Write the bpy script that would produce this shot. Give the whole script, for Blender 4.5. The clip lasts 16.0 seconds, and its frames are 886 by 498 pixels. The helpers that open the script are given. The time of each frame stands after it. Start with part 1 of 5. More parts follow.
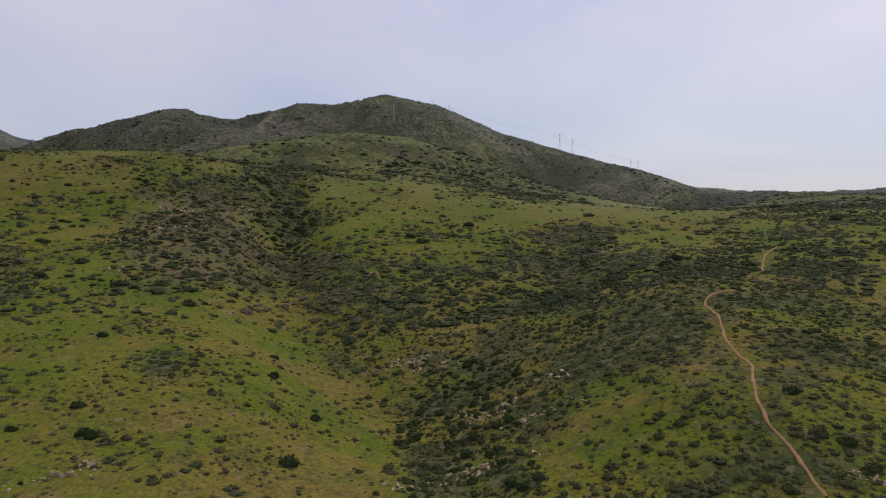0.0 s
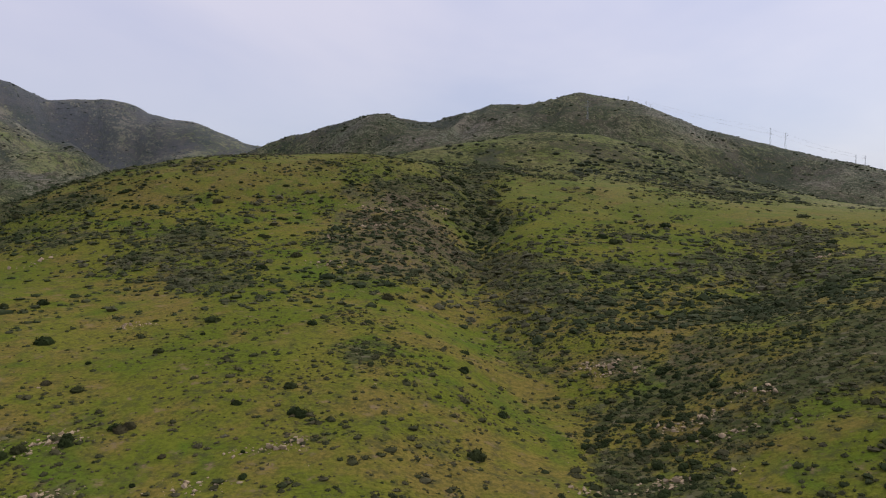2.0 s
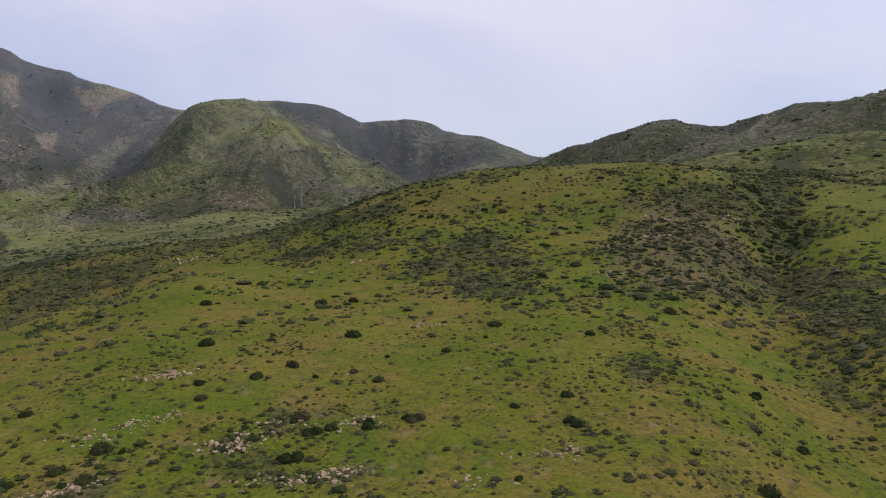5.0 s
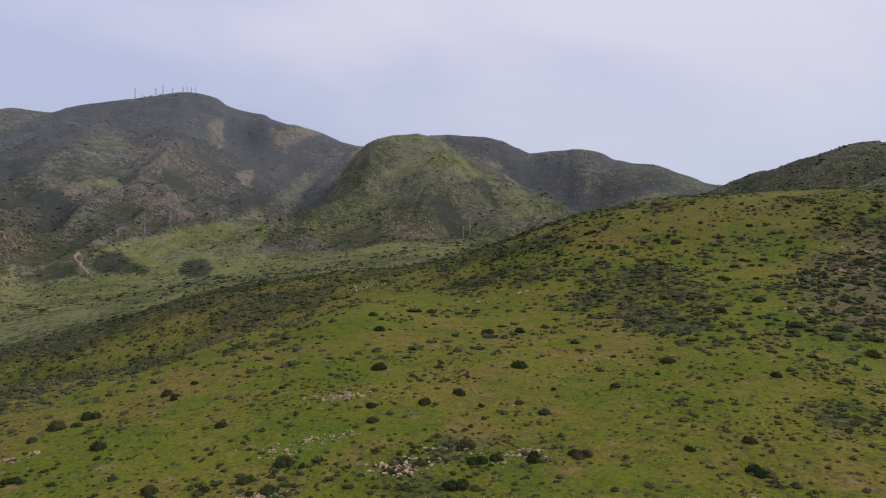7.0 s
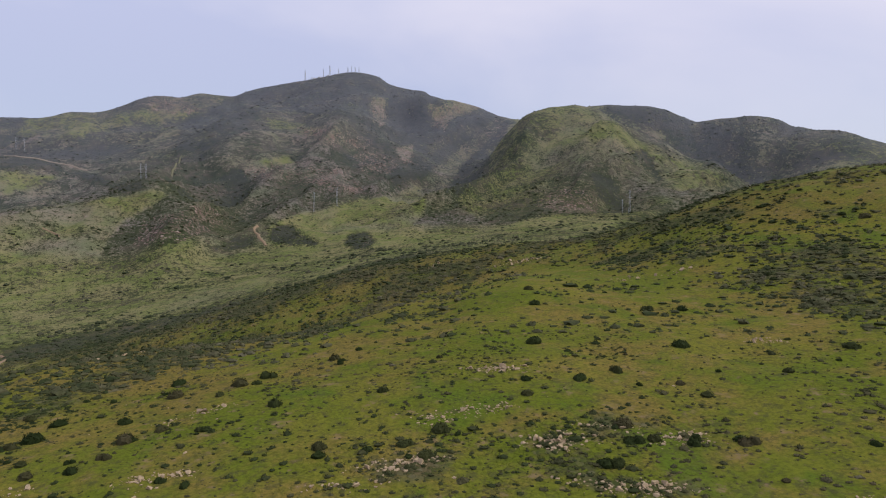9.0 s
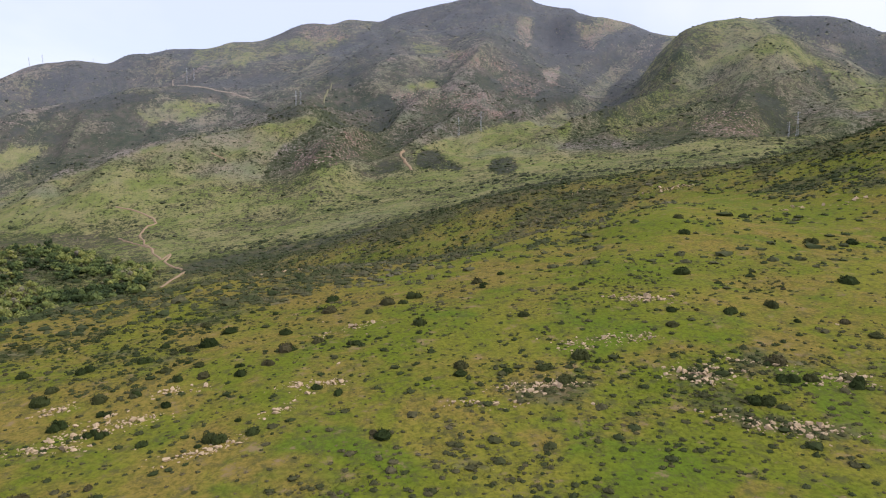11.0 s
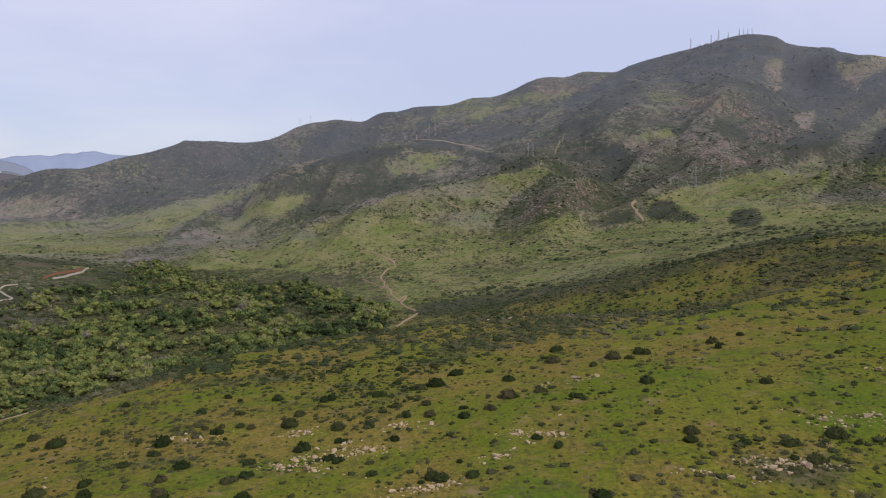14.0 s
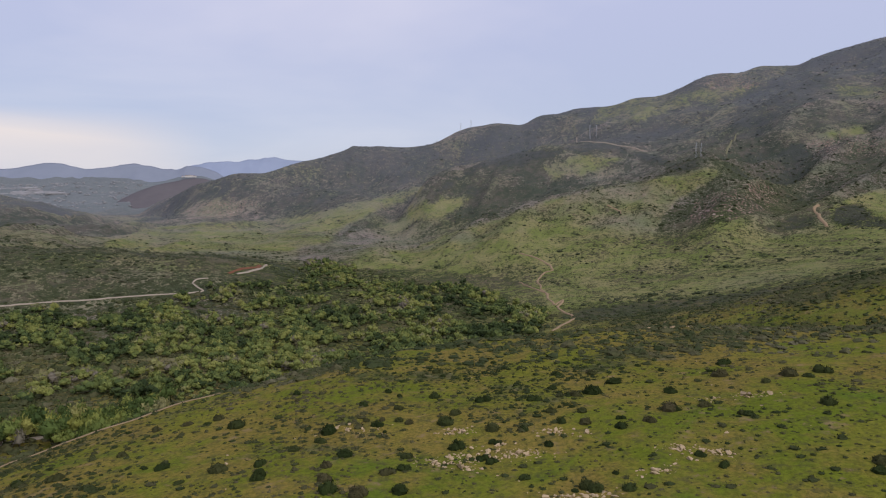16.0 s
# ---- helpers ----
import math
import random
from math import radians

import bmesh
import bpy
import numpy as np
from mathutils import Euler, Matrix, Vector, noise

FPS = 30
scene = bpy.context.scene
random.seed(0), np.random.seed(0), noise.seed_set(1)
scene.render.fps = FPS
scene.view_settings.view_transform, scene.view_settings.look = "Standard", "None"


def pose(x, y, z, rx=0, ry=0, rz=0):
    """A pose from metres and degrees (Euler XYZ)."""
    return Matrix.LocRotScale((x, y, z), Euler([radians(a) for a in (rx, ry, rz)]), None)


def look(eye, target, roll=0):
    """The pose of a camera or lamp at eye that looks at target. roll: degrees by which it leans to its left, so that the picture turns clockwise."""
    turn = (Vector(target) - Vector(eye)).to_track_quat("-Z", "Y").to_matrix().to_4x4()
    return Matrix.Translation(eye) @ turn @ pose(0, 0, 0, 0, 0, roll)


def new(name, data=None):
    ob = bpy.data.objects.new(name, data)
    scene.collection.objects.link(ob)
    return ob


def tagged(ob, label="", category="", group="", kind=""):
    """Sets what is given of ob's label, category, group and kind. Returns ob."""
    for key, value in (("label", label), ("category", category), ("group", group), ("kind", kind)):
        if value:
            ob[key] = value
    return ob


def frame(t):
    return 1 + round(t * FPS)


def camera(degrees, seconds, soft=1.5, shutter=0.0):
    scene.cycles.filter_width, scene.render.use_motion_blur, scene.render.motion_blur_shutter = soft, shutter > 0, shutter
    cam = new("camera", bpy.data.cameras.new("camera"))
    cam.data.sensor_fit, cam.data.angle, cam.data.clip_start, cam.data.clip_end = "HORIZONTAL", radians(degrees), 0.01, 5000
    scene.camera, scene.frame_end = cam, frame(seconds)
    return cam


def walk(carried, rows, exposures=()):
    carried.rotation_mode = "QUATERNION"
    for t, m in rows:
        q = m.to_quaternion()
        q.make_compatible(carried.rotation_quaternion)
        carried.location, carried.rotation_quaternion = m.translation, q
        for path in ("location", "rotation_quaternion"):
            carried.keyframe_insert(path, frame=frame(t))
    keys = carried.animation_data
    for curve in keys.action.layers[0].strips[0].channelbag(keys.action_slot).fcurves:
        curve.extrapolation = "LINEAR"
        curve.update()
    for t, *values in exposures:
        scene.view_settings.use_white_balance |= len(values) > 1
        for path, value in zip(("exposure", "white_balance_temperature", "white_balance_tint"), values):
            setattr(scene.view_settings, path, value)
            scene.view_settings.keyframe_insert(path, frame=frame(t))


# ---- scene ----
EXPOSURES = [(0.0, -0.15), (2.0, 0.0), (4.2, 0.16), (7.0, 0.0), (8.5, 0.06), (9.2, 0.14), (11.0, 0.7), (11.3, 0.9), (11.5, 0.64), (12.0, 0.28), (14.0, 0.2), (16.0, 0.06)]
cam = camera(64.05, 16.0, soft=1.15)

# The drone hovers at one place and turns to its left; only its gimbal nods.
EYE = (0.0, 0.0, 110.0)
TURNS = [  # seconds, heading, pitch, roll
    (0, -0.00, -3.82, 0.05), (0.5, 3.85, -3.84, 0.01), (1, 7.73, -3.85, 0.01),
    (1.5, 11.58, -3.86, 0.05), (2, 15.34, -3.85, 0.01), (2.5, 19.04, -3.88, 0.06),
    (3, 22.79, -3.90, 0.03), (3.5, 26.57, -3.91, 0.01), (4, 30.36, -3.95, -0.00),
    (4.2, 31.90, -4.00, -0.03), (6.3, 46.45, -0.69, 0.05), (6.5, 47.79, -0.63, -0.04),
    (7, 51.16, -0.59, -0.07), (7.5, 54.37, -0.54, -0.09), (8, 57.51, -0.52, -0.07),
    (8.5, 60.62, -0.90, -0.10), (9, 63.70, -2.73, -0.08), (9.2, 64.94, -3.83, -0.03),
    (9.6, 67.27, -6.20, 0.0), (10.25, 70.99, -9.70, 0.03), (10.9, 74.65, -9.20, 0.07), (11.3, 76.93, -6.91, 0.10), (11.5, 78.10, -5.55, 0.06), (12, 81.10, -4.93, 0.01),
    (12.5, 84.25, -4.91, -0.00), (13, 87.36, -4.86, 0.03), (13.5, 90.42, -4.82, 0.01),
    (14, 93.54, -4.75, 0.01), (14.5, 96.69, -4.70, 0.02), (15, 99.87, -4.62, 0.05),
    (15.5, 103.07, -4.54, 0.02), (16, 106.25, -4.51, 0.01),
]
walk(cam, [(t, pose(*EYE, 90 + p, r, h)) for t, h, p, r in TURNS],
     exposures=EXPOSURES)

# ---- light: a high overcast, the sun a pale patch behind it ----
SUN_BEARING, SUN_HEIGHT = -32.0, 44.0
world = bpy.data.worlds.new("overcast_sky")
scene.world = world
world.use_nodes = True
wn, wl = world.node_tree.nodes, world.node_tree.links
wn.clear()


def wnode(kind, **settings):
    n = wn.new(kind)
    for key, value in settings.items():
        n.inputs[key].default_value = value
    return n


w_out, w_bg = wnode("ShaderNodeOutputWorld"), wnode("ShaderNodeBackground", Strength=1.0)
w_sky = wnode("ShaderNodeTexSky")
w_sky.sky_type, w_sky.sun_disc = "NISHITA", False
w_sky.sun_elevation, w_sky.sun_rotation = radians(SUN_HEIGHT), radians(-SUN_BEARING)
w_dim = wn.new("ShaderNodeMix")
w_dim.data_type, w_dim.blend_type = "RGBA", "MULTIPLY"
w_dim.inputs[0].default_value = 1.0
w_dim.inputs[7].default_value = (0.085, 0.085, 0.085, 1)
w_geo = wn.new("ShaderNodeTexCoord")
w_sep = wn.new("ShaderNodeSeparateXYZ")
wl.new(w_geo.outputs["Generated"], w_sep.inputs[0])
# the cloud deck lies flat overhead: look up its pattern where the view meets that sheet
w_lift = wn.new("ShaderNodeMath")
w_lift.operation, w_lift.inputs[1].default_value = "ADD", 0.16
wl.new(w_sep.outputs[2], w_lift.inputs[0])
w_max = wn.new("ShaderNodeMath")
w_max.operation, w_max.inputs[1].default_value = "MAXIMUM", 0.05
wl.new(w_lift.outputs[0], w_max.inputs[0])
w_div = wn.new("ShaderNodeVectorMath")
w_div.operation = "DIVIDE"
w_com = wn.new("ShaderNodeCombineXYZ")
w_com.inputs[2].default_value = 1.0
for k in (0, 1):
    wl.new(w_max.outputs[0], w_com.inputs[k])
wl.new(w_geo.outputs["Generated"], w_div.inputs[0])
wl.new(w_com.outputs[0], w_div.inputs[1])
w_map = wn.new("ShaderNodeMapping")
w_map.inputs["Rotation"].default_value = (0, 0, 0.5)
w_map.inputs["Scale"].default_value = (0.44, 0.40, 0.2)
wl.new(w_div.outputs[0], w_map.inputs[0])
w_noise = wnode("ShaderNodeTexNoise", Scale=1.15, Detail=5.0, Roughness=0.5, Distortion=0.35)
wl.new(w_map.outputs[0], w_noise.inputs["Vector"])
w_ramp = wn.new("ShaderNodeValToRGB")
w_ramp.color_ramp.elements[0].position, w_ramp.color_ramp.elements[0].color = 0.39, (0.515, 0.55, 0.765, 1)
w_ramp.color_ramp.elements[1].position, w_ramp.color_ramp.elements[1].color = 0.62, (0.705, 0.692, 0.84, 1)
wl.new(w_noise.outputs["Fac"], w_ramp.inputs[0])
# share of cloud: thinner, bluer air low over the hills
w_share = wn.new("ShaderNodeMapRange")
w_share.inputs["From Min"].default_value, w_share.inputs["From Max"].default_value = 0.0, 0.30
w_share.inputs["To Min"].default_value, w_share.inputs["To Max"].default_value = 0.72, 0.96
wl.new(w_sep.outputs[2], w_share.inputs["Value"])
w_mix = wn.new("ShaderNodeMix")
w_mix.data_type = "RGBA"
wl.new(w_sky.outputs[0], w_dim.inputs[6])
wl.new(w_share.outputs[0], w_mix.inputs[0])
wl.new(w_dim.outputs[2], w_mix.inputs[6])
# clouds farther off look bluer
w_away = wn.new("ShaderNodeMapRange")
w_away.interpolation_type = "SMOOTHSTEP"
w_away.inputs["From Min"].default_value, w_away.inputs["From Max"].default_value = 0.03, 0.26
w_away.inputs["To Min"].default_value, w_away.inputs["To Max"].default_value = 0.45, 0.0
wl.new(w_sep.outputs[2], w_away.inputs["Value"])
w_blue = wn.new("ShaderNodeMix")
w_blue.data_type = "RGBA"
w_blue.inputs[7].default_value = (0.50, 0.58, 0.76, 1)
wl.new(w_away.outputs[0], w_blue.inputs[0])
wl.new(w_ramp.outputs[0], w_blue.inputs[6])
wl.new(w_blue.outputs[2], w_mix.inputs[7])
# the pale glow round the hidden sun
sun_way = Vector((-math.sin(radians(SUN_BEARING)) * math.cos(radians(SUN_HEIGHT)),
                  math.cos(radians(SUN_BEARING)) * math.cos(radians(SUN_HEIGHT)), math.sin(radians(SUN_HEIGHT))))
w_dot = wn.new("ShaderNodeVectorMath")
w_dot.operation = "DOT_PRODUCT"
w_dot.inputs[1].default_value = sun_way
wl.new(w_geo.outputs["Generated"], w_dot.inputs[0])
w_glow = wn.new("ShaderNodeMapRange")
w_glow.interpolation_type = "SMOOTHSTEP"
w_glow.inputs["From Min"].default_value, w_glow.inputs["From Max"].default_value = 0.55, 1.0
w_glow.inputs["To Max"].default_value = 0.25
wl.new(w_dot.outputs["Value"], w_glow.inputs["Value"])
w_add = wn.new("ShaderNodeMix")
w_add.data_type, w_add.blend_type = "RGBA", "ADD"
w_add.inputs[7].default_value = (0.55, 0.52, 0.47, 1)
wl.new(w_glow.outputs[0], w_add.inputs[0])
wl.new(w_mix.outputs[2], w_add.inputs[6])
# a clear, warm strip low in the west
w_west = wn.new("ShaderNodeVectorMath")
w_west.operation = "DOT_PRODUCT"
w_west.inputs[1].default_value = (-math.sin(radians(142)), math.cos(radians(142)), 0.0)
wl.new(w_geo.outputs["Generated"], w_west.inputs[0])
w_side = wn.new("ShaderNodeMapRange")
w_side.interpolation_type = "SMOOTHSTEP"
w_side.inputs["From Min"].default_value, w_side.inputs["From Max"].default_value = 0.945, 0.997
wl.new(w_west.outputs["Value"], w_side.inputs["Value"])
w_band = wn.new("ShaderNodeValToRGB")
stops = w_band.color_ramp.elements
stops[1].position = 0.105
stops.new(0.06)
for e, at, v in zip(stops, (0.02, 0.062, 0.100), (0.35, 0.9, 0.0)):
    e.position, e.color = at, (v, v, v, 1)
w_wave = wn.new("ShaderNodeMath")
w_wave.operation = "MULTIPLY_ADD"
w_wave.inputs[1].default_value = 0.07
wl.new(w_noise.outputs["Fac"], w_wave.inputs[0])
w_low = wn.new("ShaderNodeMath")
w_low.operation, w_low.inputs[1].default_value = "ADD", -0.035
wl.new(w_sep.outputs[2], w_low.inputs[0])
wl.new(w_low.outputs[0], w_wave.inputs[2])
wl.new(w_wave.outputs[0], w_band.inputs[0])
w_both = wn.new("ShaderNodeMath")
w_both.operation = "MULTIPLY"
wl.new(w_side.outputs[0], w_both.inputs[0])
wl.new(w_band.outputs[0], w_both.inputs[1])
w_warm = wn.new("ShaderNodeMix")
w_warm.data_type = "RGBA"
w_warm.inputs[7].default_value = (0.82, 0.74, 0.72, 1)
wl.new(w_both.outputs[0], w_warm.inputs[0])
wl.new(w_add.outputs[2], w_warm.inputs[6])
wl.new(w_warm.outputs[2], w_bg.inputs["Color"])
wl.new(w_bg.outputs[0], w_out.inputs[0])

sun = new("sun", bpy.data.lights.new("sun", "SUN"))
sun.data.energy, sun.data.angle, sun.data.color = 1.85, radians(55), (1.0, 0.95, 0.87)
sun.matrix_world = look(sun_way * 100, (0, 0, 0))

# ---- materials ----


class Nodes:
    """A short hand for building a material's nodes."""

    def __init__(self, name, rough=0.9):
        self.mat = bpy.data.materials.new(name)
        self.mat.use_nodes = True
        self.n, self.l = self.mat.node_tree.nodes, self.mat.node_tree.links
        self.bsdf = self.n["Principled BSDF"]
        self.bsdf.inputs["Roughness"].default_value = rough
        self.bsdf.inputs["Specular IOR Level"].default_value = 0.03
        self.where = self.n.new("ShaderNodeTexCoord").outputs["Object"]

    def put(self, socket, value):
        if hasattr(value, "links"):
            self.l.new(value, socket)
        else:
            socket.default_value = (*value, 1) if isinstance(value, tuple) and len(value) == 3 and socket.type == "RGBA" else value

    def noise(self, size, detail=3.0, rough=0.55, distort=0.0):
        n = self.n.new("ShaderNodeTexNoise")
        n.inputs["Scale"].default_value, n.inputs["Detail"].default_value = 1 / size, detail
        n.inputs["Roughness"].default_value, n.inputs["Distortion"].default_value = rough, distort
        self.l.new(self.where, n.inputs["Vector"])
        return n.outputs["Fac"]

    def cells(self, size, feature="F1"):
        n = self.n.new("ShaderNodeTexVoronoi")
        n.feature = feature
        n.inputs["Scale"].default_value = 1 / size
        self.l.new(self.where, n.inputs["Vector"])
        return n.outputs["Distance"]

    def dots(self, size, share, edge):
        """Round patches of about that size: where they are, and a random number for each."""
        n = self.n.new("ShaderNodeTexVoronoi")
        n.inputs["Scale"].default_value = 1 / size
        self.l.new(self.where, n.inputs["Vector"])
        part_of = self.n.new("ShaderNodeSeparateColor")
        self.l.new(n.outputs["Color"], part_of.inputs[0])
        ragged = self.math("MULTIPLY", self.math("SUBTRACT", self.noise(size * 0.35, 3, 0.7), 0.5), 0.5)
        reach = self.math("ADD", self.math("MULTIPLY", share, self.span(part_of.outputs[1], 0.0, 1.0, 0.75, 1.2)), ragged)
        return self.span(self.math("SUBTRACT", reach, n.outputs["Distance"]), -edge, edge), part_of.outputs[0]

    def attribute(self, name):
        n = self.n.new("ShaderNodeAttribute")
        n.attribute_name = name
        return n.outputs["Fac"]

    def span(self, value, low, high, to_low=0.0, to_high=1.0):
        n = self.n.new("ShaderNodeMapRange")
        n.interpolation_type = "SMOOTHSTEP"
        self.put(n.inputs["Value"], value)
        for key, v in (("From Min", low), ("From Max", high), ("To Min", to_low), ("To Max", to_high)):
            self.put(n.inputs[key], v)
        return n.outputs[0]

    def math(self, kind, a, b=0.0, c=0.0):
        n = self.n.new("ShaderNodeMath")
        n.operation = kind
        self.put(n.inputs[0], a)
        self.put(n.inputs[1], b)
        self.put(n.inputs[2], c)
        return n.outputs[0]

    def mix(self, factor, a, b, kind="MIX"):
        n = self.n.new("ShaderNodeMix")
        n.data_type, n.blend_type = "RGBA", kind
        self.put(n.inputs[0], factor)
        self.put(n.inputs[6], a)
        self.put(n.inputs[7], b)
        return n.outputs[2]

    def ramp(self, factor, *stops):
        n = self.n.new("ShaderNodeValToRGB")
        e = n.color_ramp.elements
        while len(e) < len(stops):
            e.new(0.5)
        for k, (at, colour) in enumerate(stops):
            e[k].position, e[k].color = at, (*colour, 1)
        self.put(n.inputs[0], factor)
        return n.outputs["Color"]

    def finish(self, colour, bump=None, strength=0.4, distance=0.1):
        self.put(self.bsdf.inputs["Base Color"], colour)
        if bump is not None:
            b = self.n.new("ShaderNodeBump")
            b.inputs["Strength"].default_value, b.inputs["Distance"].default_value = strength, distance
            self.l.new(bump, b.inputs["Height"])
            self.l.new(b.outputs[0], self.bsdf.inputs["Normal"])
        return self.mat


def ground_material():
    m = Nodes("grassy_hillside", 0.95)
    brush, scree, far = m.attribute("brush"), m.attribute("scree"), m.attribute("remote")
    broad, mid, fine = m.noise(40, 4, 0.6, 0.5), m.noise(9, 5, 0.65, 0.3), m.noise(0.8, 4, 0.7)
    grass = m.mix(m.span(broad, 0.35, 0.65), (0.120, 0.147, 0.014), (0.180, 0.166, 0.025))
    dry = m.span(m.math("ADD", m.math("MULTIPLY_ADD", mid, 0.55, m.attribute("parched")), m.math("ADD", m.math("MULTIPLY", m.noise(28, 4, 0.6, 0.6), 0.6), m.math("MULTIPLY", m.noise(120, 2), 0.4))), 0.71, 0.89)
    grass = m.mix(m.math("MULTIPLY", dry, 0.8), grass, (0.215, 0.148, 0.040))
    lush = m.span(m.math("SUBTRACT", m.noise(24, 4, 0.6, 0.8), m.math("MULTIPLY", m.attribute("parched"), 0.6)), 0.52, 0.68)
    grass = m.mix(m.math("MULTIPLY", lush, 0.75), grass, (0.082, 0.134, 0.013))
    grass = m.mix(m.span(fine, 0.35, 0.68, 0.0, 0.62), grass, (0.050, 0.060, 0.011))
    dull = m.span(m.noise(2.4, 6, 0.8), 0.50, 0.62)
    grass = m.mix(m.math("MULTIPLY", dull, 0.7), grass, (0.062, 0.062, 0.024))
    earth = m.span(m.math("ADD", m.noise(3.2, 5, 0.7), m.math("MULTIPLY", mid, 0.4)), 0.78, 0.92)
    grass = m.mix(m.math("MULTIPLY", earth, 0.65), grass, (0.24, 0.165, 0.095))
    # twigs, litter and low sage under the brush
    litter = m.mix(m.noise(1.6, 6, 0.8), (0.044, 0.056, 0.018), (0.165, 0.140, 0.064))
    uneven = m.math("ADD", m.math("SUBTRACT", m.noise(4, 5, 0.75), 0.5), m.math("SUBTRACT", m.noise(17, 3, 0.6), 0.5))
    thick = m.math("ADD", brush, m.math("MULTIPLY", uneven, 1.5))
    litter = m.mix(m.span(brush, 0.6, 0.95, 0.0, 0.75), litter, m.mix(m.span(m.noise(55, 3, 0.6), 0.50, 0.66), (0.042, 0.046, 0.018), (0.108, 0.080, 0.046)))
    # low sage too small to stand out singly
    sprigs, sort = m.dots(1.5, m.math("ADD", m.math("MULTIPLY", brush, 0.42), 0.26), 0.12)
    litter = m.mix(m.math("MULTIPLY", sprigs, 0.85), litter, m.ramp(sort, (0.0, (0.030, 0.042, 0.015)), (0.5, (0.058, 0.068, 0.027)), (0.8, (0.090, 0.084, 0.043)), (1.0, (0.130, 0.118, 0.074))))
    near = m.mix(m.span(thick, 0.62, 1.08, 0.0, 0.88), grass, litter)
    # bare brown soil between the outcrops of the hill
    bare = m.math("MULTIPLY", scree, m.span(m.noise(7, 5, 0.75), 0.36, 0.58))
    near = m.mix(m.math("MULTIPLY", bare, 0.75), near, m.mix(m.noise(2.0, 4, 0.7), (0.090, 0.066, 0.042), (0.185, 0.135, 0.090)))
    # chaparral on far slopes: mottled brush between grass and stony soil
    # high grows with distance: paints haze into the far colours, coarsens the grain
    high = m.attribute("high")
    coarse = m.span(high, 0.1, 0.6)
    grain = m.math("ADD", m.math("MULTIPLY", m.noise(9.0, 6, 0.8), m.math("SUBTRACT", 1.0, coarse)), m.math("MULTIPLY", m.noise(17.0, 6, 0.85), coarse))
    speck = m.math("ADD", m.math("MULTIPLY", m.noise(3.0, 4, 0.75), m.math("SUBTRACT", 1.0, coarse)), m.math("MULTIPLY", m.noise(7.0, 4, 0.8), coarse))
    dense = m.math("ADD", brush, m.math("ADD", m.math("MULTIPLY", m.math("SUBTRACT", m.noise(45, 5, 0.7, 0.4), 0.5), 0.9), m.math("MULTIPLY", m.math("SUBTRACT", m.noise(170, 4, 0.6, 0.4), 0.5), 0.8)))
    mottle = m.math("ADD", m.math("ADD", grain, m.math("MULTIPLY", m.math("SUBTRACT", speck, 0.5), 0.9)), m.math("MULTIPLY", m.math("SUBTRACT", dense, 0.5), 0.30))
    crowns = m.span(mottle, 0.455, 0.53)
    kind = m.span(m.math("ADD", m.math("MULTIPLY", m.noise(14, 4, 0.7), 0.6), m.math("MULTIPLY", m.noise(85, 4, 0.6), 0.4)), 0.34, 0.66)
    leaves = m.ramp(kind, (0.0, (0.026, 0.037, 0.016)), (0.45, (0.046, 0.056, 0.026)), (0.75, (0.068, 0.062, 0.040)), (1.0, (0.100, 0.088, 0.062)))
    # brush greyed and blued by distance, as painted haze
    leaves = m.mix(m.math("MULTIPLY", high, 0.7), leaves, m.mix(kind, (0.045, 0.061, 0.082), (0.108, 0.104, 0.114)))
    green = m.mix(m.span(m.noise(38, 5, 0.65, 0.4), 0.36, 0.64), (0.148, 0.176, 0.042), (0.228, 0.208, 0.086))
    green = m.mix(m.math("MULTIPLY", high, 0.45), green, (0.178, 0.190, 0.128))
    brown = m.mix(m.span(m.noise(70, 5, 0.65, 0.4), 0.36, 0.64), (0.170, 0.168, 0.132), (0.235, 0.190, 0.170))
    thin = m.mix(m.attribute("meadow"), brown, green)
    thin = m.mix(m.span(m.noise(4.0, 5, 0.8), 0.42, 0.60, 0.0, 0.42), thin, (0.082, 0.088, 0.056))
    remote = m.mix(m.math("MULTIPLY", crowns, 0.92), thin, leaves)
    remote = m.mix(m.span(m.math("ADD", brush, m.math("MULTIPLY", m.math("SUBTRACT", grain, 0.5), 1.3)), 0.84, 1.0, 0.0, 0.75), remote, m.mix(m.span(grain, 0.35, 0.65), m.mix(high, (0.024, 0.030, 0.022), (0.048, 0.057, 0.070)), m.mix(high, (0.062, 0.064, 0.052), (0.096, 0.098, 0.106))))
    # broken rock between the brush
    rubble = m.math("ADD", m.math("MULTIPLY", scree, 0.34), m.span(m.noise(70, 5, 0.7), 0.52, 0.75, 0.0, 0.26))
    rocks, tone = m.dots(4.6, m.math("MULTIPLY", rubble, m.span(m.noise(24, 5, 0.75), 0.3, 0.62, 0.55, 1.25)), 0.06)
    remote = m.mix(m.math("MULTIPLY", rocks, 0.85), remote, m.ramp(tone, (0.0, (0.165, 0.105, 0.090)), (0.6, (0.250, 0.165, 0.140)), (1.0, (0.40, 0.31, 0.26))))
    # the far plain's colour has the distance haze painted into it
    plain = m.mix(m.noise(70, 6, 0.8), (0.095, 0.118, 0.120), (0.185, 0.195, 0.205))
    remote = m.mix(m.attribute("hazy_lowland"), remote, plain)
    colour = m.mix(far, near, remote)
    bump = m.math("ADD", m.math("MULTIPLY", fine, 0.3), m.math("MULTIPLY", m.noise(3.0, 5, 0.7), 1.0))
    bump = m.math("ADD", bump, m.math("MULTIPLY", m.math("MULTIPLY", sprigs, brush), 1.6))
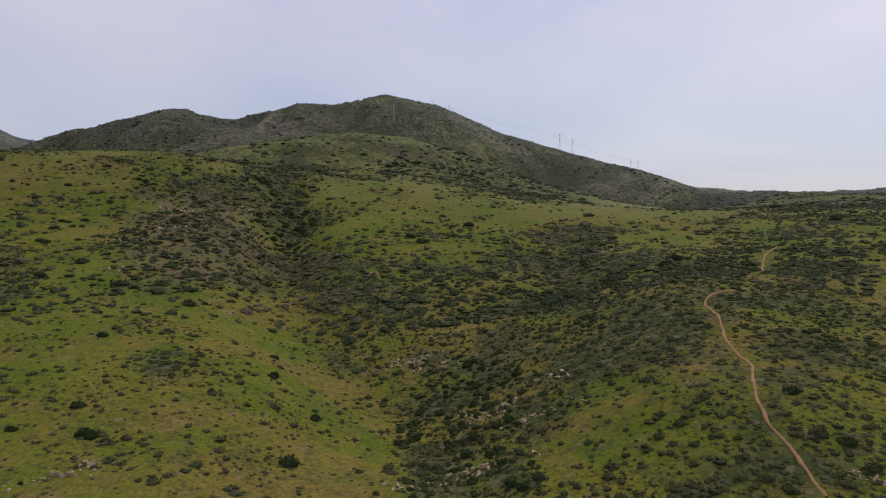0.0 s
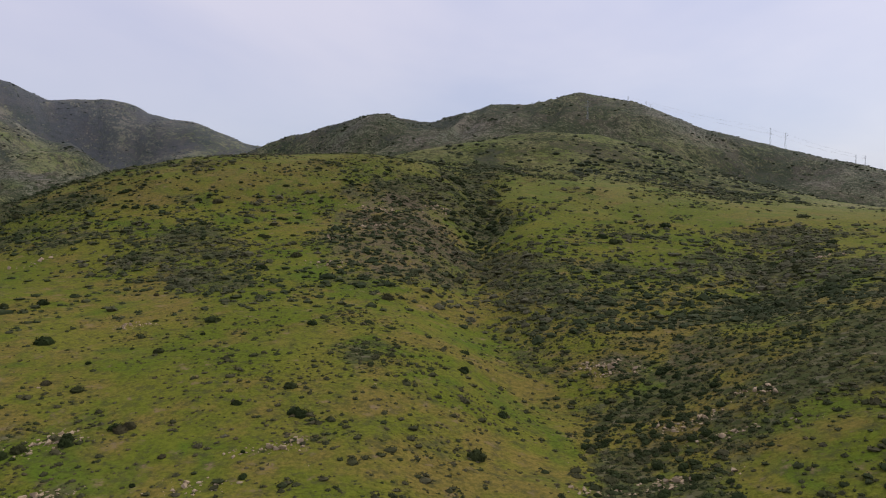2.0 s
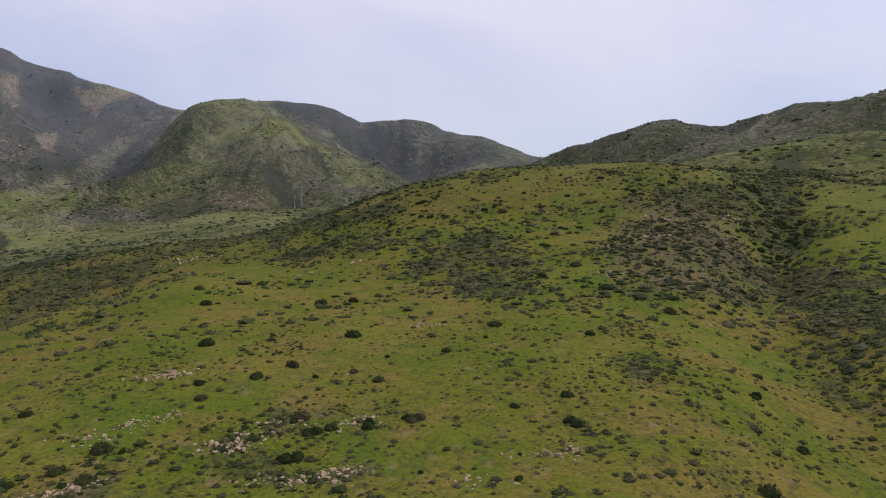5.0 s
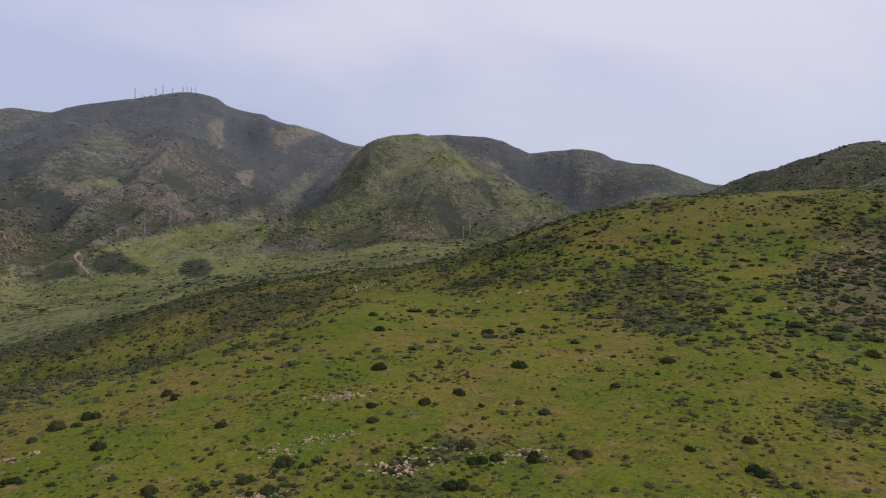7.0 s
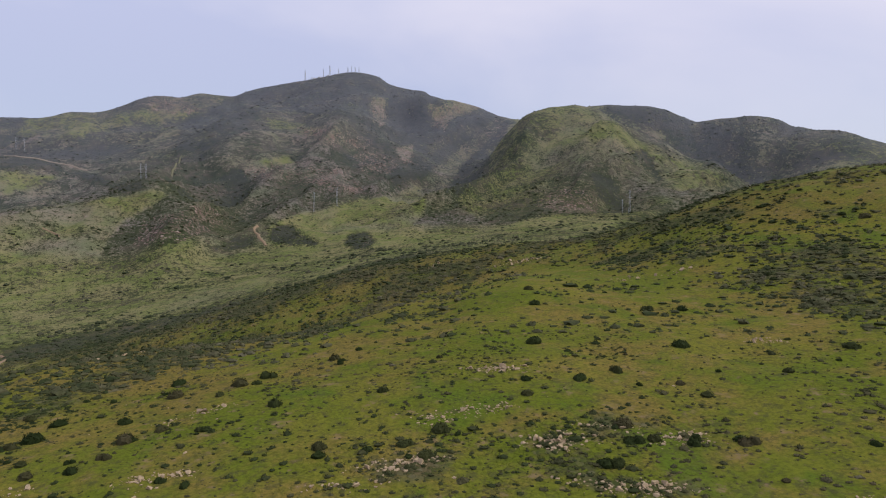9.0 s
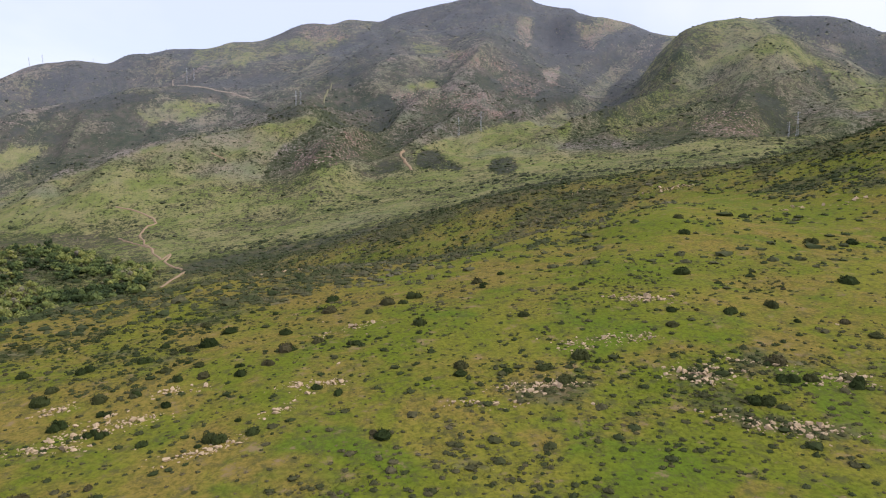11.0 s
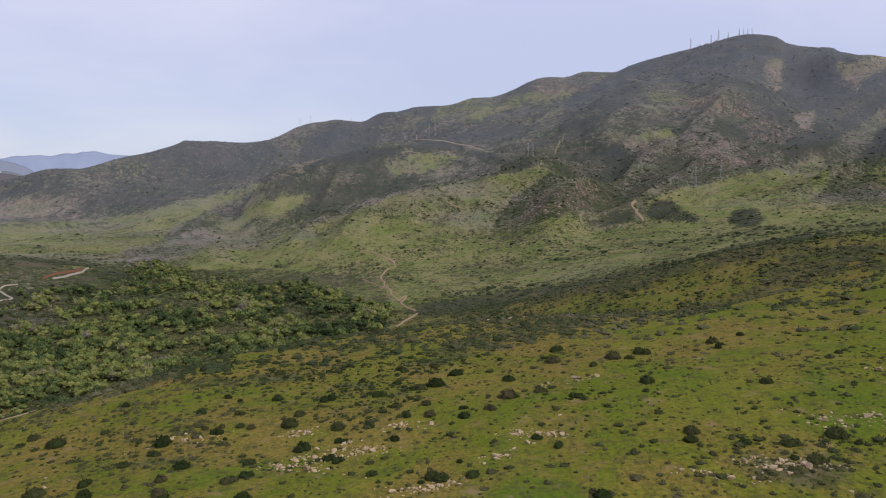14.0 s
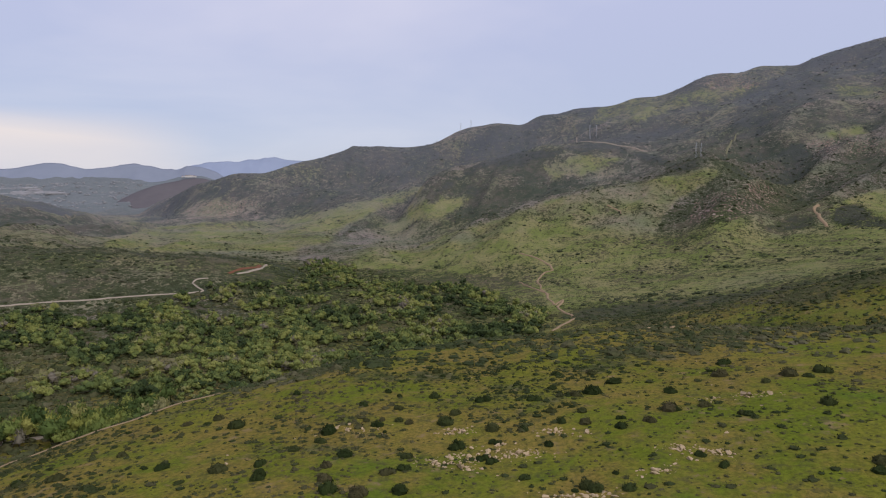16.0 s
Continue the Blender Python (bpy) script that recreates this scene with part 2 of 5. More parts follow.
    bump = m.math("ADD", bump, m.math("MULTIPLY", m.math("MULTIPLY", m.math("ADD", crowns, m.math("MULTIPLY", speck, 0.4)), far), 3.2))
    # leathery leaves mirror more sky with distance, a stand-in for blue haze
    m.put(m.bsdf.inputs["Specular IOR Level"], m.math("MULTIPLY_ADD", m.math("MULTIPLY", far, high), 0.45, 0.03))
    return m.finish(colour, bump, 0.7, 0.4)


def leaf_material(name, *stops, size=0.5):
    m = Nodes(name, 0.8)
    g = m.n.new("ShaderNodeNewGeometry")
    tint = m.math("ADD", m.math("MULTIPLY", m.attribute("tint"), 0.78), m.math("MULTIPLY", g.outputs["Random Per Island"], 0.22))
    base = m.ramp(tint, *stops)
    colour = m.mix(m.span(m.noise(size, 3, 0.7), 0.3, 0.75, 0.0, 0.5), base, (0.022, 0.024, 0.010))
    return m.finish(colour, m.noise(size * 0.5, 3, 0.7), 0.5, size * 0.4)


def object_leaf_material(name, *stops, size=0.5, dim=0.45):
    m = Nodes(name, 0.8)
    o = m.n.new("ShaderNodeObjectInfo")
    base = m.ramp(o.outputs["Random"], *stops)
    g = m.n.new("ShaderNodeNewGeometry")
    base = m.mix(m.math("MULTIPLY", g.outputs["Random Per Island"], dim), base, (0.02, 0.026, 0.009))
    return m.finish(base, m.noise(size * 0.5, 3, 0.7), 0.5, size * 0.4)


def plain_material(name, dark, light, size, rough=0.9, metal=0.0, bump=0.3):
    m = Nodes(name, rough)
    m.bsdf.inputs["Metallic"].default_value = metal
    colour = m.mix(m.noise(size, 5, 0.65), dark, light)
    colour = m.mix(m.span(m.noise(size * 0.13, 3, 0.7), 0.45, 0.8, 0, 0.4), colour, dark)
    return m.finish(colour, m.noise(size * 0.25, 4, 0.7), bump, size * 0.08)


GROUND = ground_material()
SAGE = leaf_material("sage_scrub", (0.0, (0.019, 0.029, 0.010)), (0.35, (0.040, 0.052, 0.019)), (0.65, (0.068, 0.066, 0.030)),
                     (0.88, (0.096, 0.086, 0.045)), (1.0, (0.128, 0.114, 0.072)))
BRUSH_MID = leaf_material("hillside_scrub", (0.0, (0.023, 0.034, 0.013)), (0.35, (0.048, 0.061, 0.025)), (0.7, (0.090, 0.087, 0.043)),
                          (1.0, (0.150, 0.135, 0.088)), size=0.8)
THICKET = leaf_material("thicket_leaves", (0.0, (0.017, 0.026, 0.008)), (0.6, (0.032, 0.044, 0.014)), (1.0, (0.060, 0.056, 0.024)), size=0.6)
TUFT = leaf_material("dry_tufts", (0.0, (0.040, 0.050, 0.015)), (0.5, (0.070, 0.064, 0.028)), (1.0, (0.135, 0.105, 0.055)), size=0.25)
DARK_LEAF = object_leaf_material("sumac_leaves", (0.0, (0.017, 0.026, 0.008)), (0.5, (0.030, 0.042, 0.013)), (0.8, (0.050, 0.052, 0.020)), (1.0, (0.070, 0.058, 0.030)))
CHAPARRAL = leaf_material("far_chaparral", (0.0, (0.036, 0.048, 0.022)), (0.6, (0.058, 0.066, 0.036)), (1.0, (0.095, 0.088, 0.058)), size=1.5)
# chaparral beyond 1450 m, paled and greyed with painted haze
HAZED_CHAPARRAL = leaf_material("hazed_mountain_chaparral", (0.0, (0.046, 0.056, 0.052)), (0.6, (0.068, 0.074, 0.070)), (1.0, (0.100, 0.096, 0.088)), size=2.5)
WILLOW = object_leaf_material("willow_leaves", (0.0, (0.042, 0.066, 0.022)), (0.36, (0.084, 0.118, 0.034)), (0.64, (0.152, 0.184, 0.050)),
                              (0.9, (0.265, 0.262, 0.064)), (1.0, (0.180, 0.160, 0.125)), size=1.2, dim=0.2)
WILLOW_MIX = leaf_material("willow_wood_leaves", (0.22, (0.030, 0.046, 0.020)), (0.40, (0.080, 0.110, 0.038)), (0.56, (0.150, 0.176, 0.052)),
                           (0.74, (0.225, 0.230, 0.066)), (0.90, (0.165, 0.142, 0.112)), size=1.2)
BARK = plain_material("bark", (0.05, 0.04, 0.03), (0.14, 0.11, 0.085), 0.3)
STONE = plain_material("weathered_granite", (0.24, 0.165, 0.095), (0.55, 0.43, 0.28), 0.5, bump=0.6)
DIRT = plain_material("trodden_clay", (0.26, 0.135, 0.058), (0.41, 0.245, 0.13), 1.5)
PALE_DIRT = plain_material("pale_gravel_road", (0.24, 0.20, 0.155), (0.38, 0.32, 0.26), 4.0)
TAN_DIRT = plain_material("tan_dirt_road", (0.20, 0.14, 0.085), (0.34, 0.25, 0.16), 3.0)
GRASS_TRACK = plain_material("grassed_track", (0.135, 0.135, 0.085), (0.195, 0.180, 0.115), 5.0)
RED_EARTH = plain_material("red_cut_earth", (0.11, 0.05, 0.032), (0.21, 0.10, 0.06), 3.0)
STEEL = plain_material("galvanised_steel", (0.34, 0.35, 0.37), (0.50, 0.51, 0.54), 1.0, 0.55, 0.4, 0.05)
PALE_WALL = plain_material("pale_render", (0.45, 0.42, 0.39), (0.66, 0.62, 0.58), 6.0)
# far town's walls, dulled in colour to paint in the haze
TOWN_WALL = plain_material("hazed_town_walls", (0.12, 0.13, 0.145), (0.40, 0.38, 0.38), 60.0)
ROOF_TILE = plain_material("clay_roof", (0.20, 0.13, 0.11), (0.32, 0.22, 0.18), 5.0)
# Crest and foot lines of the land: bearing (degrees to the left of +y), distance from the lookout, height.
BELOW = [(-180, 20, 64), (-30, 20, 70), (40, 20, 69), (120, 20, 62)]
FOREGROUND = [(-180, 85, 58), (-60, 85, 74), (-30, 85, 75), (-12, 85, 71), (0, 85, 67), (10, 85, 68), (25, 85, 71),
    (45, 85, 70), (70, 85, 69), (100, 85, 66), (125, 85, 64), (150, 85, 60)]
NEAR_SLOPE = [(-180, 150, 45), (-60, 150, 83), (-30, 150, 84), (-12, 150, 78), (0, 150, 71), (10, 150, 74), (25,
    150, 78), (45, 150, 76), (60, 160, 76), (75, 160, 73), (90, 155, 68), (105, 145, 64), (120, 135, 63), (136, 125,
    60), (150, 125, 54)]
TERRACE_EDGE = [(-180, 230, 20), (-60, 230, 92), (-30, 230, 92), (-20, 230, 90), (-8, 230, 85), (0, 230, 81), (10,
    230, 83), (20, 230, 84), (30, 230, 86), (45, 255, 84), (57, 300, 85.9), (65, 285, 75.5), (76, 260, 67), (90, 245,
    64.6), (96, 240, 62.5), (102, 230, 60.7), (108, 222, 59.2), (113, 212, 58.7), (118, 203, 57.1), (122.5, 196, 55.6),
    (127, 188, 55.4), (131, 180, 55), (134.6, 174, 54.1), (138, 168, 53.5), (150, 160, 42)]
RAVINE = [(-180, 400, 5), (-60, 350, 99), (-30, 340, 99), (-20, 340, 96), (-8, 330, 96), (0, 330, 97), (10, 330,
    100), (20, 330, 103), (30, 330, 106), (42, 340, 101), (50, 350, 89), (57, 355, 80), (65, 350, 66), (76, 350, 48),
    (90, 370, 24), (102, 390, 7), (122, 350, 2), (136, 310, 1), (150, 330, 0)]
NEAR_CREST = [(-180, 600, 5), (-60, 520, 110), (-30, 510, 106), (-20, 500, 104), (-8, 480, 110), (0, 470, 119), (10,
    460, 128), (17, 455, 134.6), (22.9, 455, 138.6), (29.6, 450, 137.5), (34.2, 445, 134.9), (38.7, 435, 129.8), (43.1,
    430, 119.8), (46.5, 425, 110), (51.6, 425, 97.4), (56, 440, 92.3), (61, 450, 89.6), (69, 450, 78.5), (77, 450,
    61.9), (85, 455, 42), (95, 465, 19.6), (105, 480, 3), (122, 470, 0), (138, 450, 0)]
HOLLOW = [(-180, 800, 10), (-60, 700, 112), (-30, 650, 109), (-20, 620, 103), (-8, 560, 114), (0, 560, 130), (10,
    545, 136), (17, 530, 138), (23, 530, 137), (30, 600, 125), (38, 610, 108), (44, 610, 90), (51, 580, 84), (56, 560,
    81), (61, 560, 79), (69, 560, 66), (77, 560, 45), (85, 590, 24), (95, 620, 9), (105, 640, 1), (122, 660, 0), (131,
    670, 0), (138, 670, 1)]
MIDDLE_CREST = [(-180, 1000, 60), (-60, 900, 119.4), (-31.9, 950, 118.3), (-26.1, 950, 115), (-18.3, 880, 97.7),
    (-14.1, 850, 108.5), (-9.7, 800, 124), (-5.3, 770, 142.3), (0, 740, 164.3), (3.8, 715, 175.1), (6.5, 700, 176.2),
    (12.7, 675, 165.5), (16.9, 650, 156.6), (21, 640, 145.8), (30, 760, 133.9), (38, 800, 112.8), (44, 800, 97.4), (51,
    800, 93.2), (56, 800, 87.7), (61, 800, 82.1), (69, 800, 69.5), (77, 800, 47), (85, 800, 28.7), (95, 790, 10.2),
    (105, 880, 3.5), (116, 980, 7), (122.5, 900, 28), (126.2,
    880, 36), (131.3, 900, 40), (134.9, 900, 43), (138.3, 900, 46), (150, 900, 90)]
FOOTHILL = [(-180, 1400, 70), (-60, 1200, 118.4), (-26, 1250, 114.4), (-18, 1100, 92.7), (-10, 1030, 106.4), (0, 960,
    150.2), (7, 930, 162), (13, 930, 158.7), (20, 930, 150.6), (30, 1000, 127.5), (38, 1050, 117.3), (44, 1080,
    113.8), (51, 1100, 117.7), (56, 1080, 113.8), (61, 1080, 108.1), (69, 1080, 94.9), (75, 1080, 85.5), (80, 1150,
    91.9), (85.3, 1297, 158.5), (86.6, 1317, 150.9), (91.2, 1294, 113.3), (95.7, 1219, 90), (97.5, 1193, 77.4), (101,
    1146, 65.3), (104.4, 1102, 39.7), (108.5, 1080, 9.6), (111.7, 1097, 22), (113.9, 1154, 13.3), (116, 1200, 13.5),
    (122, 1250, 13.8)]
FOOTHILL += [(131, 1250, 24.8), (138, 1250, 44.5), (150, 1250, 70)]
FLANK = [(-180, 2000, 60), (-60, 1500, 115.2), (-26, 1400, 114.9), (-18, 1250, 116.5), (-10, 1250, 131.8), (0, 1180,
    196.7), (7, 1150, 214.7), (13, 1150, 206.6), (20, 1150, 194.5), (30, 1300, 141.8), (38, 1330, 147.2), (44, 1330,
    165.7), (51, 1330, 184.4), (56, 1330, 170.4), (61, 1350, 152.4), (69, 1400, 163.8), (75, 1450, 180.9), (80, 1450,
    165.7), (86.6, 1550, 172.3), (91.2, 1549, 127.6), (95.7, 1492, 99.6), (97.5, 1471, 86.9), (101, 1426, 55.2),
    (104.4, 1387, 34.9), (108.5, 1354, 15.3), (111.7, 1362, 12.4), (116, 1450, 21.3), (122, 1550, 23.3), (131, 1700,
    32.8), (138, 1700, 62.5)]
FLANK += [(150, 1700, 60)]
SPUR = [(-180, 2600, 90), (-60, 1900, 119.9), (-31.9, 1500, 125.7), (-26.1, 1500, 125.7), (-24.21, 1488, 131.3),
    (-21.92, 1460, 127.8), (-20.17, 1450, 126.6), (-18.35, 1450, 146.4), (-16.46, 1450, 163.6), (-14.53, 1450, 179.3),
    (-12.55, 1451, 190), (-10.51, 1458, 203.1), (-8.43, 1470, 217.9), (-6.31, 1482, 237), (-4.15, 1496, 254.4),
    (-1.07, 1500, 290.5), (0.71, 1500, 308), (2.5, 1500, 316), (3.64, 1500, 324.7), (4.7, 1500, 328.3), (6.86, 1492,
    311.5), (8.8, 1482, 299.5), (9.26, 1480, 297.9), (11.34, 1473, 298.7), (13.11, 1463, 286.6), (14.21, 1454, 284.6),
    (14.88, 1447, 280.1), (16.44, 1427, 266.2), (17.1, 1420, 266), (18.2, 1410, 268.5)]
SPUR += [(18.9, 1404, 268.9), (19.72, 1400, 274.7), (20.26, 1400, 275.5), (20.79, 1400, 275.9), (22.37, 1400, 269),
    (24.57, 1400, 254.7), (26.51, 1401, 235.8), (27.48, 1405, 234.2), (28.31, 1410, 228.4), (29.8, 1420, 214.3), (34,
    1450, 160.6), (38, 1500, 151.9), (39, 1528, 158), (40.9, 1597, 176.9), (42.8, 1648, 225.1), (44.6, 1687, 238.5),
    (46.4, 1704, 274.9), (48.2, 1718, 301.5), (50.5, 1733, 335.1), (52.17, 1743, 353.6), (53.44, 1749, 363.9), (54.44,
    1753, 359.3), (55.02, 1755, 356.2), (55.8, 1758, 349.5), (56.55, 1760, 351.1), (60.5, 1760, 251.6), (63, 1780,
    215.8), (66, 1800, 254.8), (70, 1900, 329.8), (73, 1950, 356.3)]
SPUR += [(77, 1950, 321.8), (80, 1950, 335.6), (83, 1950, 301.2), (87, 1950, 266.9), (90, 1900, 239.5), (94.7, 1867,
    240.5), (97.4, 1846, 236.2), (100.9, 1793, 198.5), (103.4, 1758, 168.2), (107.2, 1750, 134.5), (110.4, 1750,
    46.8), (112.3, 1750, 76), (115.2, 1790, 62), (117.4, 1838, 49), (119.4, 1876, 39.6), (125, 2000, 47.1), (131,
    2200, 33.2), (138, 2200, 87), (150, 2200, 80)]
CANYON = [(-180, 3000, 100), (-60, 2200, 119.6), (-20, 1900, 123.3), (0, 1850, 223.2), (20, 1750, 232.4), (27, 1700,
    217), (31, 1700, 175.3), (36, 1760, 183.8), (39, 1796, 157), (40.9, 1819, 164), (42.8, 1845, 187.3), (44.6, 1866,
    214.3), (46.4, 1884, 241.7), (48.2, 1903, 273.1), (50.5, 1924, 322.4), (52.5, 1938, 368.6), (54, 1950, 349.4),
    (58, 2000, 299.1), (61, 2050, 274.9), (65, 2150, 336), (71, 2300, 457.8), (78, 2300, 416.9), (85, 2250, 362.4),
    (92, 2200, 302.5), (94.7, 2184, 266.6), (97.4, 2170, 227.5), (100.9, 2138, 195.9), (103.4, 2084, 168.2), (107.2,
    2050, 127.9), (110.4, 2050, 99.3)]
CANYON += [(112.3, 2050, 92.1), (115.2, 2039, 102.9), (119.4, 2035, 99.3), (122, 2060, 106.4), (125, 2110, 87.9),
    (131, 2420, 25.5), (138, 2450, 88.6), (150, 2450, 100)]
SKYLINE = [(-180, 3400, 120), (-60, 2600, 119.1), (-20, 2400, 122.6), (-5, 2300, 190.3), (20, 2200, 225.3), (30.63,
    2104, 271.5), (32.75, 2130, 303.9), (34.33, 2152, 332), (34.91, 2159, 335.9), (36.1, 2175, 340.4), (36.87, 2183,
    350), (37.56, 2190, 354.6), (38.34, 2197, 373.3), (39.33, 2200, 387.3), (40.36, 2200, 390.4), (41.98, 2200,
    385.8), (42.49, 2200, 386.3), (44.12, 2200, 379.7), (45.25, 2200, 398), (46.56, 2194, 423.1), (48.8, 2150, 426.9),
    (50.41, 2150, 431.3), (53.7, 2300, 433.2), (56, 2414, 436.4), (57.84, 2497, 440.3), (58.88, 2543, 453.8), (60.02,
    2588, 478), (61.72, 2618, 513.5), (64.5, 2647, 541.5), (65.37, 2658, 567.1)]
SKYLINE += [(66.26, 2672, 571.9), (67.99, 2696, 593.8), (68.95, 2700, 624.2), (70.15, 2700, 635.7), (71.19, 2700,
    638.4), (73.47, 2700, 618.7), (75.31, 2700, 599.5), (77.78, 2691, 571.8), (79.5, 2650, 536.7), (80.22, 2650,
    524.8), (82, 2650, 531.5), (83.97, 2621, 512.2), (85.33, 2601, 510.6), (86.5, 2600, 498.1), (87.99, 2600, 464.6),
    (89.66, 2600, 443.6), (91.19, 2581, 436.6), (93.82, 2539, 405.9), (95.17, 2527, 405.7), (97.36, 2506, 381.7),
    (98.29, 2489, 376.9), (99.11, 2465, 358.4), (100.14, 2450, 339.8), (101.05, 2450, 343.3), (101.89, 2450, 346.5),
    (102.95, 2450, 338.7), (104.07, 2450, 333.1), (105.28, 2446, 315.4), (105.86, 2428, 298.6), (106.99, 2400, 276)]
SKYLINE += [(108.9, 2400, 263.4), (111.17, 2383, 267.4), (112.87, 2350, 262.3), (113.34, 2343, 264.3), (113.97, 2334,
    252.1), (115.87, 2304, 224.2), (117.52, 2269, 207.6), (118.75, 2242, 189.7), (120.64, 2202, 167.7), (122.48, 2200,
    164.7), (124.1, 2214, 145.9), (126, 2284, 124), (128, 2461, 73.5), (129.8, 2606, 32.7), (134, 2800, 31.8), (136.2,
    2700, 77), (138.2, 2700, 100.6), (150, 2700, 140)]
BEYOND = [(-180, 4200, 110), (-60, 3400, 115.9), (-20, 3200, 115.6), (20, 3100, 110), (45, 3200, 277.7), (70, 3600,
    361.7), (95, 3400, 228.7), (110, 3200, 137.9), (120, 3100, 55.9), (125, 3200, 37.4), (131, 3300, 52.4), (138, 3400,
    68.5), (150, 3400, 90)]
PLAIN = [(-180, 4850, 105), (-60, 4850, 105), (60, 4850, 110), (110, 4850, 100), (150, 4850, 100)]
LINES = [BELOW, FOREGROUND, NEAR_SLOPE, TERRACE_EDGE, RAVINE, NEAR_CREST, HOLLOW, MIDDLE_CREST, FOOTHILL, FLANK, SPUR, CANYON, SKYLINE, BEYOND, PLAIN]
# Gullies: line, half-width, depth.
GULLIES = [
    ([(-7, 101), (-9, 119), (-24, 163), (-40, 197), (-54, 237), (-70, 317), (-78, 387), (-152, 559)], 16, 7),
    ([(32, 176), (39, 228), (46, 288), (50, 358)], 14, 5),
    ([(-58, 226), (-64, 282), (-78, 355), (-152, 565)], 16, 5),
    ([(-775, 677), (-959, 818), (-995, 819), (-1059, 840)], 34, 13),
    ([(-888, 866), (-1024, 960), (-1078, 980), (-1127, 995)], 28, 10),
    ([(-1125, 580), (-1458, 788), (-1508, 854), (-1906, 1116)], 42, 11),
    ([(-1284, 519), (-1390, 611), (-1764, 833), (-1938, 999), (-1990, 1127)], 55, 11),
    ([(-1895, 808), (-2160, 911), (-2270, 921)], 55, 18),
    ([(-1231, 196), (-1413, 247), (-1520, 283), (-1652, 361)], 40, 12),
    ([(-1002, 155), (-1198, 217), (-1294, 235), (-1472, 238), (-1597, 227)], 40, 14),
]
# Spurs: line, half-width, height.
SPUR_LINES = [
    ([(-2452, 853), (-2234, 546), (-1966, 302), (-1800, 194), (-1296, 39), (-1177, -77), (-1135, -276), (-980, -352)], 60, 20),
    ([(-2495, 189), (-2277, -4), (-2172, -176), (-2026, -359), (-1677, -434), (-1529, -534), (-1467, -673)], 55, 20),
    ([(-2389, -326), (-2213, -463), (-1947, -598), (-1741, -723), (-1597, -840)], 55, 18),
    ([(-2184, -670), (-1917, -747), (-1804, -870), (-1717, -1004)], 50, 16),
    ([(-2410, 844), (-1919, 640), (-1544, 489), (-1327, 388)], 60, 25),
    ([(-1808, 1333), (-1275, 864), (-1283, 755), (-1086, 539), (-865, 379)], 50, 16),
    ([(-1808, 1333), (-1102, 896), (-973, 884)], 45, 14),
    ([(-2571, 518), (-1948, 435), (-1637, 329), (-1347, 178)], 60, 22),
    ([(-2335, 1135), (-2080, 1052), (-1796, 839), (-1313, 540)], 60, 20),
    ([(-112, 1368), (-44, 1283), (65, 1243), (222, 1295)], 50, 10),
    ([(-456, 1246), (-481, 1162), (-565, 1181)], 50, 10),
    ([(35, 83), (44, 116), (54, 162), (83, 205)], 22, 4),
]
# Outlines on the plan: brush, grass and broken rock.
TRAIL_SPUR_BRUSH = [(7, 196), (28, 186), (47, 207), (62, 208), (83, 225), (107, 236), (47.9, 104), (48.7, 110.6),
    (49.1, 123.8), (44.1, 119.8), (32.7, 122.4), (23.6, 133), (18, 154), (6, 171)]
SPUR_GULLY = [(43, 314), (67, 355), (88, 345), (75, 279), (56, 209), (43, 208), (22, 191), (7, 196), (31, 227)]
MIXED_BRUSH = [(-40, 213), (-45, 264), (-29, 319), (-7, 343), (10, 284), (32, 267), (27, 208), (4, 195), (6, 164),
    (-10, 169), (-23, 167)]
LOW_HOLLOW = [(-8.2, 143.7), (1, 156), (6, 168), (17, 150), (22.9, 128.8), (18, 115.9), (13.6, 95.6), (-7.1, 98), (-5,
    121.8)]
CREST_BRUSH_B = [(-79, 646), (-28, 653), (28, 656), (140, 690), (81, 641), (37, 501), (2, 565), (-44, 591), (-80,
    609)]
GULLY_THICKET = [(-120, 433), (-138, 580), (-103, 602), (-81, 524), (-64, 363), (-59, 309), (-39, 221), (-50, 233),
    (-67, 277), (-80, 326), (-94, 365)]
ROCKY_BRUSH = [(-123, 264), (-140, 337), (-127, 358), (-104, 363), (-86, 349), (-65, 292), (-63, 264), (-72, 223),
    (-88, 219), (-106, 235)]
HILLTOP_BRUSH = [(-315, 257), (-816, 850), (-1211, 1501), (-1021, 1581), (-174, 394), (-186, 587), (-111, 479), (-83,
    346), (-117, 351), (-142, 336), (-124, 257), (-106, 210), (-123, 189), (-153, 183), (-211, 198), (-245, 185),
    (-320, 225)]
BROKEN_BRUSH = [(-245, 296), (-210, 329), (-178, 341), (-122, 264), (-93, 208), (-87, 180), (-112, 186), (-119, 160),
    (-135, 161)]
STRIP_BRUSH_A = [(-85, 181), (-73, 176), (-61, 147), (-50, 149), (-41.2, 135), (-42.6, 121.8), (-53.5, 132), (-69,
    148)]
SHOULDER_BRUSH = [(-347, 215), (-583, 430), (-707, 612), (-827, 839), (-263, 301), (-212, 251), (-159, 194), (-144,
    166), (-194, 230), (-237, 226), (-221, 201), (-260, 211), (-320, 199)]
SHOULDER_BRUSH_B = [(-143, 167), (-178, 211), (-180, 241), (-161, 258), (-121, 208), (-120, 176), (-145, 185)]
DARK_STRIP = [(-123, 263), (-108, 262), (-61, 148), (-68, 149), (-82, 175), (-89, 205)]
